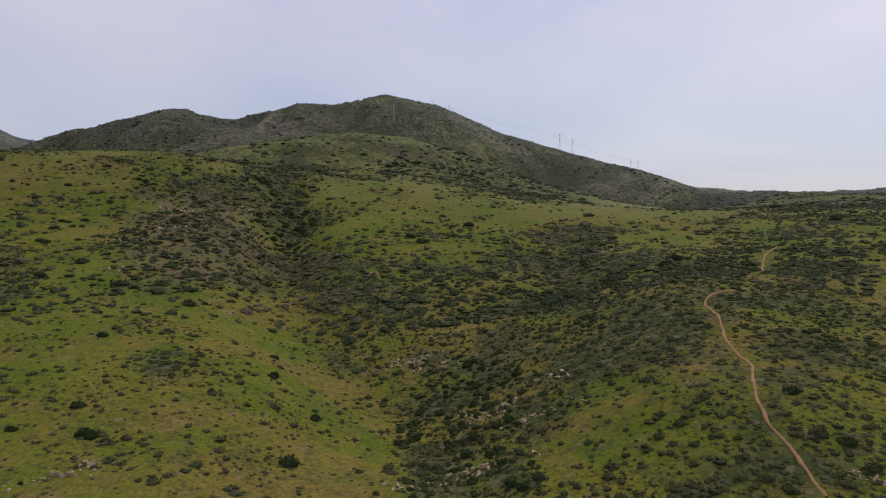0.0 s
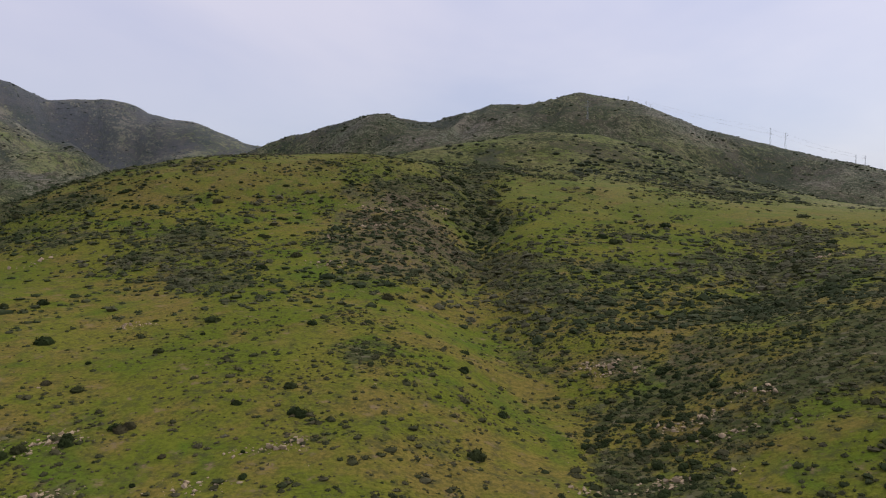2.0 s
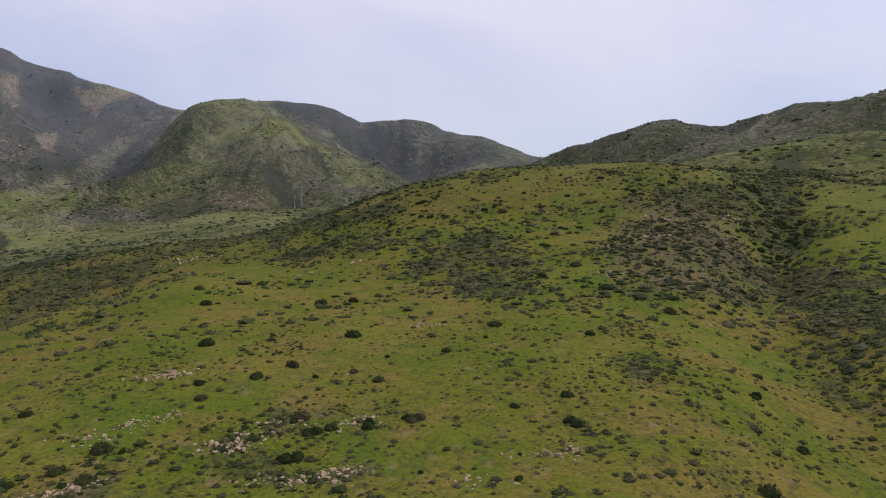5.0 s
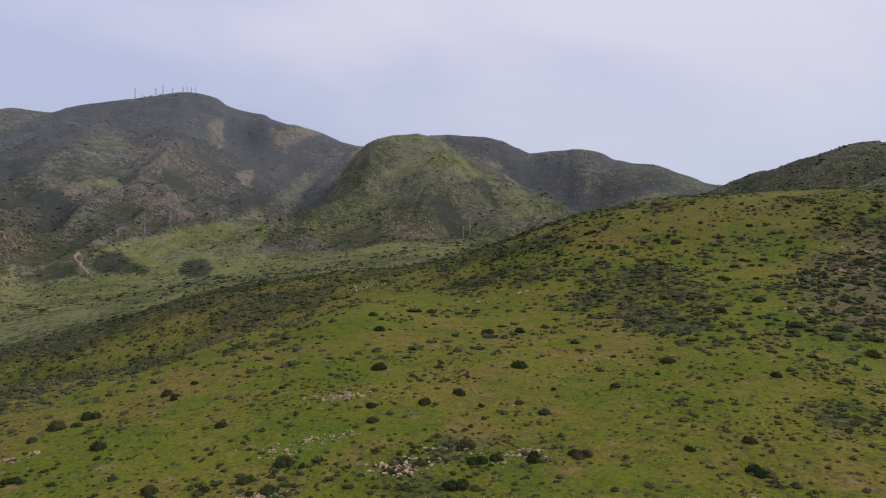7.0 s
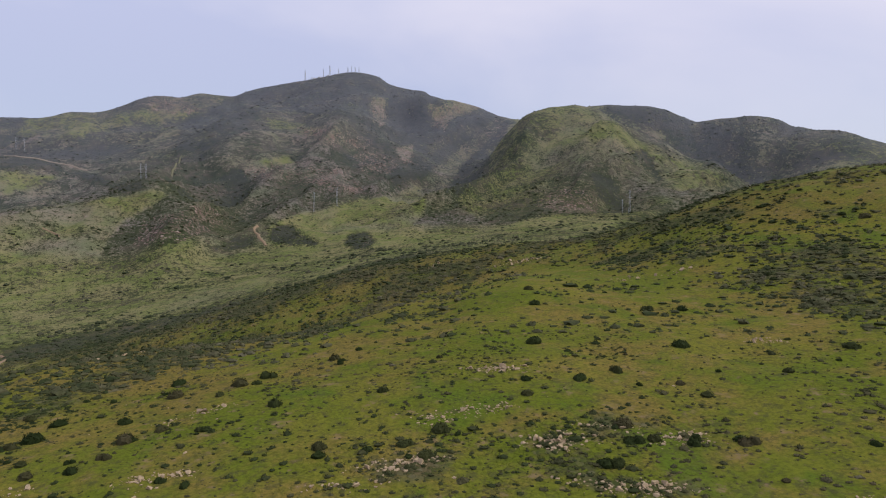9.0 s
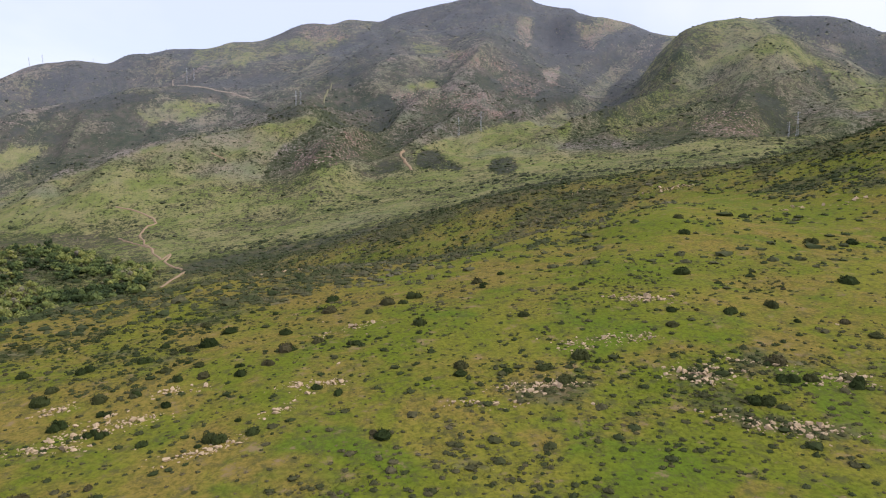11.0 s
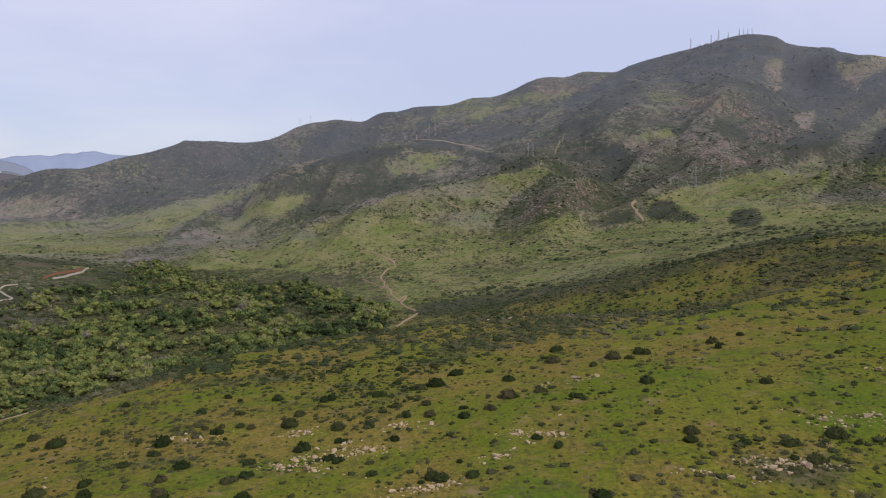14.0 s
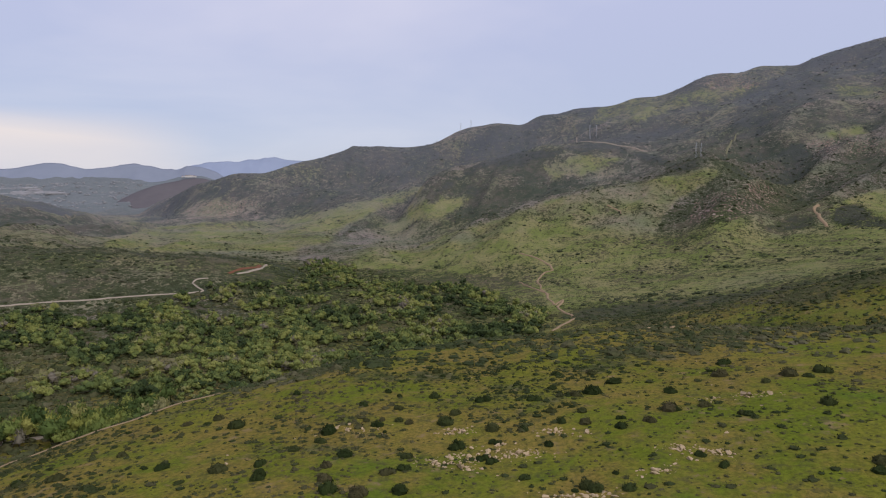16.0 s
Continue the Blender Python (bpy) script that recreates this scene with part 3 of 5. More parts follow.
BAND_BRUSH = [(-635, -28), (-629, 56), (-615, 133), (-620, 222), (-630, 309), (-362, 223), (-340, 252), (-303, 258),
    (-312, 213), (-334, 177), (-347, 143), (-370, 107), (-384, 68), (-232, 5), (-225, -24), (-623, -65)]
VALLEY_BRUSH = [(-178, -77), (-479, -146), (-504, -110), (-535, -30), (-404, 68), (-383, 133), (-215, 75), (-209, 35),
    (-185, -10), (-162, -22), (-158, -40), (-162, -61)]
EDGE_BUSHES = [(-93, -96), (-248, -255), (-153, -122), (-167, -98), (-173, -75), (-162, -22), (-149.8, -8.1), (-127.7,
    -10.9), (-122.1, -26.7), (-108.1, -33.1), (-98.9, -43), (-92.4, -54.7)]
OUTCROP_BRUSH = [(-100.3, 68.8), (-102.8, 77.8), (-100.1, 89.9), (-84.1, 96.7), (-76.7, 90.8), (-73.8, 79.3), (-72.4,
    70.3), (-84.5, 68.3), (-93.9, 64.4)]
OUTCROP_BRUSH_B = [(-105.6, 34.9), (-105.5, 43.6), (-102.8, 50.5), (-93.9, 44.2), (-95.7, 34.2)]
OUTCROP_BRUSH_C = [(-101.3, 69.9), (-103.3, 81.1), (-87.2, 89.4), (-83.6, 102.4), (-76.1, 90.2), (-75.1, 76.7),
    (-75.3, 66.9), (-88.7, 61)]
TERRACE_GRASS = [(-333, 185), (-291, 214), (-191, 194), (-143, 167), (-108, 118), (-141, 122), (-173, 107), (-225,
    107)]
NEAR_GRASS = [(-95, 117), (-88, 157), (-68, 143), (-40.1, 114.7), (-30.9, 135.1), (-14.9, 137.2), (-27.9, 106.7),
    (-32.3, 83.7), (-57.5, 88), (-77.3, 94.5)]
KNOLL_GRASS = [(-45, 459), (-2, 480), (38, 387), (297, 1142), (155, 384), (90, 223), (73, 256), (92, 352), (47, 348),
    (12, 349), (-26, 348)]
WEST_FLAT_BRUSH = [(-560, -665), (-614, -618), (-746, -508), (-802, -470), (-692, -444), (-637, -448), (-611, -443),
    (-520, -527), (-471, -562)]
WOOD = [(-471, -563), (-520, -527), (-563, -475), (-608, -428), (-638, -436), (-703, -396), (-971, -489), (-929,
    -399), (-825, -295), (-792, -200), (-656, -116), (-599, -79), (-487, -74), (-215, -54), (-188, -67), (-175, -89),
    (-329, -227), (-153, -122), (-248, -255), (-210, -256)]
BURNT_FLAT = [(-997, -493), (-963, -414), (-891, -310), (-810, -247), (-768, -330), (-882, -379)]
SAND_FLAT = [(-413, -401), (-438, -399), (-443, -375), (-429, -368), (-404, -378)]
RIGHT_FORE = [(22.2, 126.7), (43.5, 106.1), (43.4, 97.9), (40.8, 80.9), (16.2, 91.5)]
RIGHT_FORE_B = [(47, 103.3), (73.2, 115.6), (51.2, 79.8), (44.5, 80.4), (45, 89.6)]
RIGHT_SLOPE = [(70, 172), (99, 200), (179, 287), (70.6, 111.3), (54.9, 104.9), (47.6, 104.9), (51.6, 123.9)]
RIGHT_CREST_BRUSH = [(110, 347), (176, 358), (246, 394), (151, 241), (101, 205), (76, 203), (55, 198), (68, 253)]
HILL_BUSHES = [(-821, 814), (-248, 337), (-148, 566), (-82, 424), (-70, 269), (-97, 220), (-192, 199)]
HOLLOW_BRUSH = [(-56, 287), (-30, 212), (-29, 188), (-16, 162), (-6.5, 141.7), (-1.1, 112.5), (11.8, 109.5), (21,
    211), (-1, 253), (-19, 269), (-42, 290)]
HOLLOW_THICKET = [(-9.4, 129.9), (-0, 157), (8, 165), (16, 156), (11.8, 109.5), (-7.7, 107.9)]
# Far slopes, as bearing and height angle from the lookout.
SUMMIT_BRUSH_B = [(77.7, 8.01), (73.4, 7.96), (70.1, 7), (68.8, 5.7), (67.2, 7.09), (68.3, 8.98), (70.8, 11.59),
    (73.9, 11.01), (77.8, 10.21), (80.8, 8.58), (83.9, 6.89), (84.4, 4.47), (82.1, 4.89), (79.5, 6.4)]
SUMMIT_BRUSH = [(72.4, 10.03), (70.9, 11.59), (69.7, 11.49), (66.3, 10.34), (62.7, 8.78), (58.7, 8.18), (60.9, 6.95),
    (63.2, 6.38), (64.5, 5.68), (66.3, 5.73), (67.6, 6.14), (69.1, 6.75), (68.4, 8.3), (69.5, 9.33)]
SADDLE_GULLY = [(68, 4.28), (66.3, 3.65), (64.5, 4.79), (62.7, 6.16), (60, 6.92), (58.6, 6.62), (60.2, 5.39), (60.9,
    4.26), (61.9, 3.03), (63.2, 1.76), (64.5, 1.52), (63.8, 3.1), (65.4, 2.86), (68, 2.07)]
DOME_GULLY = [(52.2, 3.34), (51.4, 3.61), (49.8, 2.47), (49.1, 0.43), (50.4, 0.2), (51.6, 1.56)]
DOME_GULLY_B = [(49, 4.96), (48, 5.18), (46.3, 3.5), (46.6, 2.33), (47.7, 3.51)]
DOME_GULLY_C = [(61.8, 3.8), (60.5, 5.03), (59.7, 4.72), (60.5, 3.36), (61.6, 1.99), (62.7, 1.08), (62.9, 1.98)]
DOME_FOOT = [(58.2, 1.1), (55.5, 1.56), (54.1, 0.19), (57.3, -0.41), (60.5, -0.5), (60, 0.5)]
CANYON_BRUSH = [(44.1, 7.45), (42, 6.2), (40.2, 5.64), (39.9, 3.52), (40.7, 2.56), (42.6, 3.56), (44.3, 4.47), (43.6,
    5.7)]
BACK_CREST = [(51.7, 8.94), (50, 8.94), (46.4, 8.48), (44.3, 7.5), (44.5, 4.92), (46.4, 6.1), (49.1, 7.47), (50.9,
    7.94)]
RIDGE_BRUSH = [(98.3, 3.39), (94.7, 3.91), (92.1, 3.79), (91.5, 3.08), (93.9, 3.12), (96.5, 3.23), (97.6, 2.78), (100,
    2.19), (102.6, 2.16), (104.3, 1.41), (106.8, -0.23), (107.2, -0.01), (104.3, 1.93), (101.3, 3.18)]
RIDGE_BRUSH_B = [(93.4, 4.14), (91.6, 4.46), (89.1, 4.96), (89, 4.52), (91.6, 3.8), (93, 3.79)]
RIDGE_BRUSH_C = [(88.7, 1.92), (86.6, 2.59), (86.5, 1.92), (88, 1.65)]
RIDGE_BRUSH_D = [(91.6, 3.26), (89.8, 3), (88, 2.23), (88.2, 1.92), (90.3, 2.46), (91.6, 2.9)]
FOLD_BRUSH = [(100.1, 1.53), (97.4, 1.54), (93.9, 1.55), (97.5, -0.02), (100.1, -0.77), (103.1, -1.9), (106.9, -2.89),
    (108.5, -3.29), (105.2, -1.96), (102.7, -0.67)]
FOLD_BRUSH_B = [(113, -1.03), (108.4, -0.44), (108.9, -2.13), (112.4, -2.9), (115, -3.85), (116.4, -4.2), (113.8,
    -2.66)]
WEST_RIDGE_BRUSH = [(117.2, 2.94), (114, 3.85), (107.1, 3.59), (105.1, 2.99), (107.2, 1.26), (111.5, -0.22), (115.9,
    -1.21), (118.7, -1.76), (118.2, 1.74)]
MOUNTAIN_GULLY = [(81.2, 2.89), (79.4, 3.98), (78.8, 1.98), (79.6, 0.19), (81, 0.65)]
RED_SLOPE = [(86.6, -0.07), (84.4, 0.2), (82.1, 1.1), (80.6, -0.53), (81.9, -1.25), (84.3, -2.16), (87.5, -2.35),
    (86.9, -1.16)]
BROWN_FOOT = [(55, 1.97), (52.7, 2.25), (51.4, 1.34), (51.3, 0.2), (54.6, 0.15), (56.4, 0.87)]
BENCH_GRASS = [(77.8, -1.12), (75.9, -0.07), (73.5, 0.45), (70.6, 1.26), (68.4, 1.49), (65.8, 2.41), (65.2, 1.52),
    (65.4, -0.05), (66.3, -1.17), (68, -2.81), (75.5, -2.92), (77.4, -2.34)]
SADDLE_GRASS = [(65.8, 2.27), (64.5, 3.54), (62.7, 5.13), (60, 6.96), (58.7, 7.29), (60.5, 5.61), (62.2, 4.02), (63.4, 1.98), (65.2, 1.29)]
FOOTHILL_GRASS = [(97.5, -0.38), (91.2, 0.84), (85.6, 1.92), (84.9, 1.47), (86.6, 0.2), (88, -0.48), (89.6, -2.98),
    (93.9, -3.51), (100.2, -5.22), (108.6, -5.97), (110.9, -4.82), (108.5, -4.31), (104.4, -2.8), (101, -1.79)]
FOLD_GRASS = [(98.7, 2.06), (95.6, 3.02), (92.1, 2.68), (93.4, 1.91), (97.4, 1.01)]
FOLD_GRASS_B = [(109.2, -1.15), (105.6, -0.32), (104.1, -0.54), (106.4, -1.95), (108.9, -2.26)]
LOW_RIDGE_GRASS = [(117.4, -2.18), (112.3, -0.75), (108.4, 0.54), (107.2, 0.54), (108.8, -0.44), (112.3, -1.66),
    (114.2, -2.65), (115.3, -3.84), (119.5, -4.65), (119.4, -2.36)]
SCAR_GRASS = [(78.3, 4.11), (77.2, 4.44), (76.1, 4.51), (75.4, 4.06), (76.8, 3.78)]
UPPER_GRASS = [(93.8, 7.09), (89.8, 7.73), (87.1, 7.56), (82.1, 7.83), (83, 7.23), (87.5, 6.68), (91.1, 5.35), (94.7,
    5.45)]
UPPER_GRASS_B = [(77.7, 7.45), (75.1, 7.17), (73, 6.77), (74.2, 6.38), (77.3, 6.58)]
DOME_GRASS = [(57.5, 4.51), (55.2, 5.88), (54.1, 7.77), (51.4, 7.67), (49.1, 5.86), (51.4, 4.97), (53.9, 2.7), (56.6,
    2.01)]
DOME_GRASS_B = [(47.7, 4.95), (44.6, 3.8), (42.8, 2.89), (44.6, 1.78), (46.4, 2.69)]
VALLEY_GRASS = [(131.8, -3.53), (128.1, -2.49), (123, -2.2), (118, -1.95), (113.2, -0.69), (109.6, -0.25), (113.2,
    -2.17), (118.5, -4.64), (128.1, -4.44), (131.8, -4.01)]
TAN_SLOPE = [(126.9, -1.39), (124.1, -0.44), (121.3, -0.36), (120.7, -1.01), (123, -1.86), (126.1, -2.03)]
BENCH_BRUSH_A = [(77.6, -1.67), (77, -0.83), (75.9, -0.75), (74.7, -1.57), (73.6, -2.22), (74.1, -2.52), (77.1, -2.3)]
BENCH_BRUSH_B = [(81.9, -2.63), (80.8, -1.91), (79.4, -1.44), (78.6, -1.65), (78.3, -2.24), (79.4, -2.56), (80.8,
    -2.85)]
BENCH_BRUSH_C = [(71.7, -2.24), (71.2, -1.46), (69.7, -1.38), (69.2, -2.05), (69.4, -2.71), (71, -2.69)]
SCREE_A = [(79.3, 3.77), (75.5, 4.1), (71.4, 3.65), (69.8, 2.05), (71.4, 1.42), (72.6, 1.76), (73.9, 2.43), (77.4,
    2.62), (79.3, 3.03)]
SCREE_B = [(75.5, 6.88), (73, 6.99), (70.1, 6.29), (68.9, 5.67), (70.6, 5.19), (73.5, 5.53), (75.1, 6.31)]
SCREE_C = [(71.4, 4.9), (68.9, 5.23), (67.1, 4.17), (68, 3.22), (70.1, 3.36)]
SCREE_D = [(67.3, 5.44), (66.3, 5.29), (66, 4.19), (66.6, 3.91), (67.6, 4.56)]
SCREE_E = [(64.9, 7.97), (63.2, 7.57), (63.5, 6.41), (64.5, 7.1)]
SCREE_F = [(86.2, 9.06), (84.4, 9.16), (81.9, 7.77), (84.4, 7.32), (86.2, 7.63)]
RED_CUT_ROCK = [(71.8, 2.64), (70.6, 3.01), (69.7, 2.14), (70.3, 1.78), (71.6, 1.86)]
SUMMIT_SCREE = [(69.7, 9.26), (68.3, 9.31), (68.2, 7.34), (68.5, 6.86), (69.5, 7.81)]
SUMMIT_SCREE_B = [(65, 8.71), (61.6, 9.22), (60.1, 8.66), (63.4, 7.5), (63.6, 6.91), (64.5, 7.56)]
CLIFF_BAND = [(67.6, 5.33), (66, 5.6), (66.1, 4.45), (66.7, 4.18), (67.4, 4.61)]
DOME = [(58, 7.75), (53.7, 9.02), (51.4, 8.92), (49.1, 6.31), (44.6, 4.25), (40.9, 2.43), (46.4, 0.79), (58.2, -0.5), (60.9, -0.5), (62.7, 1.31), (60.9, 4.03), (58.7, 6.53)]
FAR_COVER = [(DOME, 0.5), (SUMMIT_BRUSH_B, 0.9), (SUMMIT_BRUSH, 1), (SADDLE_GULLY, 1), (DOME_GULLY, 1), (DOME_GULLY_B, 0.95),
    (DOME_GULLY_C, 0.95), (DOME_FOOT, 0.8), (CANYON_BRUSH, 1), (BACK_CREST, 0.95), (RIDGE_BRUSH, 1), (RIDGE_BRUSH_B,
    1), (RIDGE_BRUSH_C, 1), (RIDGE_BRUSH_D, 0.9), (FOLD_BRUSH, 0.75), (FOLD_BRUSH_B, 0.6), (WEST_RIDGE_BRUSH, 0.82),
    (MOUNTAIN_GULLY, 0.95), (RED_SLOPE, 0.75), (BROWN_FOOT, 0.72), (SADDLE_GRASS, 0.55), (BENCH_GRASS, 0.25), (FOOTHILL_GRASS, 0.22),
    (FOLD_GRASS, 0.3), (FOLD_GRASS_B, 0.3), (LOW_RIDGE_GRASS, 0.3), (SCAR_GRASS, 0.1), (UPPER_GRASS, 0.45),
    (UPPER_GRASS_B, 0.45), (DOME_GRASS, 0.4), (DOME_GRASS_B, 0.4), (VALLEY_GRASS, 0.25), (TAN_SLOPE, 0.2),
    (SUMMIT_SCREE, 0.35), (SUMMIT_SCREE_B, 0.3), (CLIFF_BAND, 0.3), (BENCH_BRUSH_A, 1), (BENCH_BRUSH_B, 1),
    (BENCH_BRUSH_C, 1)]
# Plan of the brush: outline, share of the ground covered.
COVER = [(HILLTOP_BRUSH, 0.52), (BROKEN_BRUSH, 0.44), (RIGHT_CREST_BRUSH, 0.5), (MIXED_BRUSH, 0.6), (SPUR_GULLY,
    0.85), (TRAIL_SPUR_BRUSH, 0.97), (RIGHT_SLOPE, 0.97), (RIGHT_FORE, 0.42), (RIGHT_FORE_B, 0.62), (LOW_HOLLOW, 1.0), (HOLLOW_BRUSH, 0.88), (HOLLOW_THICKET, 1.0),
    (CREST_BRUSH_B, 0.7), (GULLY_THICKET, 0.95), (ROCKY_BRUSH, 0.82), (STRIP_BRUSH_A, 0.7), (SHOULDER_BRUSH, 0.72),
    (SHOULDER_BRUSH_B, 0.75), (DARK_STRIP, 0.7), (BAND_BRUSH, 0.92), (VALLEY_BRUSH, 0.7), (EDGE_BUSHES, 0.4)]
COVER += [(OUTCROP_BRUSH, 0.6), (OUTCROP_BRUSH_B, 0.6), (OUTCROP_BRUSH_C, 0.6), (TERRACE_GRASS, 0.12), (NEAR_GRASS, 0.26),
    (KNOLL_GRASS, 0.14), (WEST_FLAT_BRUSH, 0.7)]
SCREE = [SCREE_A, SCREE_B, SCREE_C, SCREE_D, SCREE_E, SCREE_F, RED_SLOPE, TAN_SLOPE, RED_CUT_ROCK, BROWN_FOOT, SUMMIT_SCREE,
    SUMMIT_SCREE_B, CLIFF_BAND]
MEADOWS = [DOME, BENCH_GRASS, FOOTHILL_GRASS, FOLD_GRASS, FOLD_GRASS_B, LOW_RIDGE_GRASS, SCAR_GRASS, UPPER_GRASS, UPPER_GRASS_B, DOME_GRASS,
    DOME_GRASS_B, VALLEY_GRASS]
# Roads and paths.
WHITE_ROAD = [(-471, -562), (-496, -543), (-519, -526), (-539, -508), (-566, -483), (-590, -452), (-603, -436), (-613,
    -431), (-619, -443), (-624, -451), (-636, -454), (-647, -448)]
WHITE_ROAD_B = [(-688, -441), (-707, -439), (-743, -444), (-791, -462)]
RED_CUT = [(-680, -446), (-707, -450), (-731, -450), (-768, -458)]
JUNCTION_ROAD = [(-577, -57), (-645, -78), (-677, -78), (-652, -82), (-727, -101), (-768, -112), (-832, -124), (-860,
    -123), (-871, -113), (-908, -131), (-937, -166)]
RIVER_ROAD = [(-814, -144), (-762, -119), (-719, -96)]
FLAT_ROAD = [(-489, -64), (-512, -59), (-555, -54)]
EDGE_PATH = [(-110.1, -135.7), (-115.5, -132.6), (-123.8, -132.2), (-132.3, -126.1), (-140.2, -120.0), (-155.4,
    -118.6), (-167.8, -113.3)]
BENCH_ROAD = [(-989, 214), (-1015, 216), (-1066, 219), (-1091, 220), (-1102, 227)]
SLOPE_TRACK = [(-1536, 147), (-1576, 155), (-1776, 186)]
RIDGE_ROAD = [(-2198, -217), (-1860, -147), (-1845, -95), (-1823, -51), (-1795, -8)]
MID_TRACK = [(-1125, -63), (-1118, -48), (-1090, -40)]
TRAIL = [(68, 165), (62, 162), (57, 152), (56, 143), (52.6, 130.3), (51.5, 122.5), (51.2, 117), (47.7, 107), (45.9,
    101.9), (45, 96.2), (45.1, 92.2), (44.8, 87.8), (44.6, 83.8), (44.5, 80.5)]
TRAIL_ABOVE = [(90, 199), (101, 222), (110, 238), (117, 247)]
WASH = [(-231, -278), (-237, -272), (-246, -266), (-256, -253)]
BUSHES_A = [(-39, 160, 3.3), (-36, 146, 3.3), (-36, 154, 3.1), (-54, 105, 4.0), (-61, 116, 2.9), (-71, 197, 5.0),
    (-63, 212, 2.7), (-118, 231, 5.2), (-13, 310, 7.0), (-8, 302, 7.0), (70, 221, 7.0), (77, 234, 7.0), (176, 318, 7.0),
    (52, 104, 2.8), (-115, 304, 7.0), (-81, 370, 7.0), (-78, 388, 7.0), (13, 350, 7.0), (50, 93, 4.2), (53, 91, 3.1),
    (53, 85, 3.0), (-24, 107, 4.4), (-24, 131, 3.5)]
BUSHES_B = [(-98, 105, 3.2), (-126, 126, 5.3), (-166, 152, 4.0), (-160, 160, 4.5), (-101, 151, 5.4), (-210, 137,
    4.0), (-190, 127, 4.6), (-150, 100, 5.4), (-118, 90, 3.6), (-118, 100, 3.4), (-95, 82, 3.7), (-84, 71, 6.6), (-80,
    94, 3.2), (-84, 87, 3.6), (-88, 82, 3.1), (-190, 294, 7.0), (-275, 264, 7.0), (-64, 210, 2.6), (-76, 156, 3.5),
    (-98, 128, 2.9), (-120, 211, 4.8), (-118, 230, 4.6)]
BUSHES_C = [(-167, 16, 4.3), (-159, 24, 2.9), (-141, 32, 3.8), (-164, 30, 7.0), (-168, 37, 4.1), (-183, 18, 5.1),
    (-179, 64, 2.7), (-151, 74, 2.3), (-174, 55, 4.0), (-123, 80, 2.6), (-116, 75, 3.6), (-118, 90, 2.7), (-134, 53,
    3.2), (-154, 5, 3.4), (-143, 11, 3.4), (-137, 17, 2.5), (-140, 5, 4.2), (-110, 54, 4.9), (-101, 47, 3.1), (-85, 70,
    5.5), (-113, 33, 3.5), (-107, 46, 3.2), (-89, 79, 3.6), (-79, 94, 3.7)]
BUSHES_D = [(-127, -82, 5.4), (-123, -59, 5.4), (-129, -51, 2.8), (-131, -45, 2.5), (-132, -38, 6.0), (-128, -27,
    3.9), (-128, -22, 3.1), (-133, -15, 2.7), (-140, -12, 3.1), (-133, -11, 3.5), (-130, -4, 3.6), (-140, 5, 3.6),
    (-136, 18, 2.7), (-154, 5, 2.8), (-164, -7, 6.2), (-154, -11, 5.2), (-152, -15, 3.7), (-112, -24, 2.5), (-121, -16,
    2.2), (-119, -32, 3.7), (-95, -41, 5.2), (-98, -36, 4.2), (-95, -46, 4.2), (-103, -8, 3.1), (-103, -2, 3.1), (-127,
    -102, 3.3), (-130, -96, 2.9), (-101, -69, 4.9), (-102, -81, 3.4), (-97, -99, 3.3)]
BUSHES_E = [(-98, -109, 4.4), (-105, -51, 2.8), (-104, -40, 2.7), (-98, -60, 3.4), (-110, 32, 3.0), (-148, -23,
    3.6), (-147, -34, 3.6), (-151, -46, 3.1)]
ROCKS = [(8, 107), (8, 130), (-6, 168), (-3, 162), (60, 271), (-97, 345), (-114, 326), (-124, 321), (-116, 289),
    (-104, 299), (-5, 102), (20, 135), (-100, 226), (53, 83), (15, 121), (-94, 68), (-97, 79), (-133, 80), (-76, 71),
    (-87, 87), (-334, 209), (-219, 196), (-53, 93), (-60, 79), (-78, 66), (-85, 87), (-96, 68), (-132, 79), (-334, 211),
    (-114, 66), (-102, 43), (-211, 204), (-370, 180), (-122, 145), (-101, 42), (-114, 56), (-113, 65), (-97, 68), (-76,
    71), (-109, -29), (-117, -21), (-335, 212), (-119, 7), (-100, -8), (-253, 7), (-116, -21), (-127, -15), (-442, 2),
    (-125, -55), (-118, -22), (-127, -33), (-119, 7), (-110, 2), (-99, -9), (-102, 41), (-99, 33), (-149, 18), (-113,
    -31), (-116, 323), (-97, 343), (-113, 266), (-102, 228), (9, 108), (9, 129), (-7, 168)]
PYLONS = [(-21, 1393, 15), (12, 1404, 15), (20, 1409, 11), (230, 1407, 34), (257, 1417, 31), (364, 1383, 16), (376,
    1373, 18), (-85, 1238, 32), (-1174, 337, 35), (-1177, 378, 35), (-780, 666, 20), (-771, 671, 33), (-2155, -175,
    42), (-2152, -156, 37), (-1381, 79, 30), (-1385, 88, 27), (-2304, -610, 30), (-2321, -579, 29), (-2368, -453, 13)]
MASTS = [(-2577, 709, 42), (-2571, 732, 13), (-2542, 768, 34), (-2551, 795, 43), (-2506, 813, 25), (-2485, 842, 27),
    (-2490, 858, 29), (-2497, 874, 24), (-2467, 878, 27)]


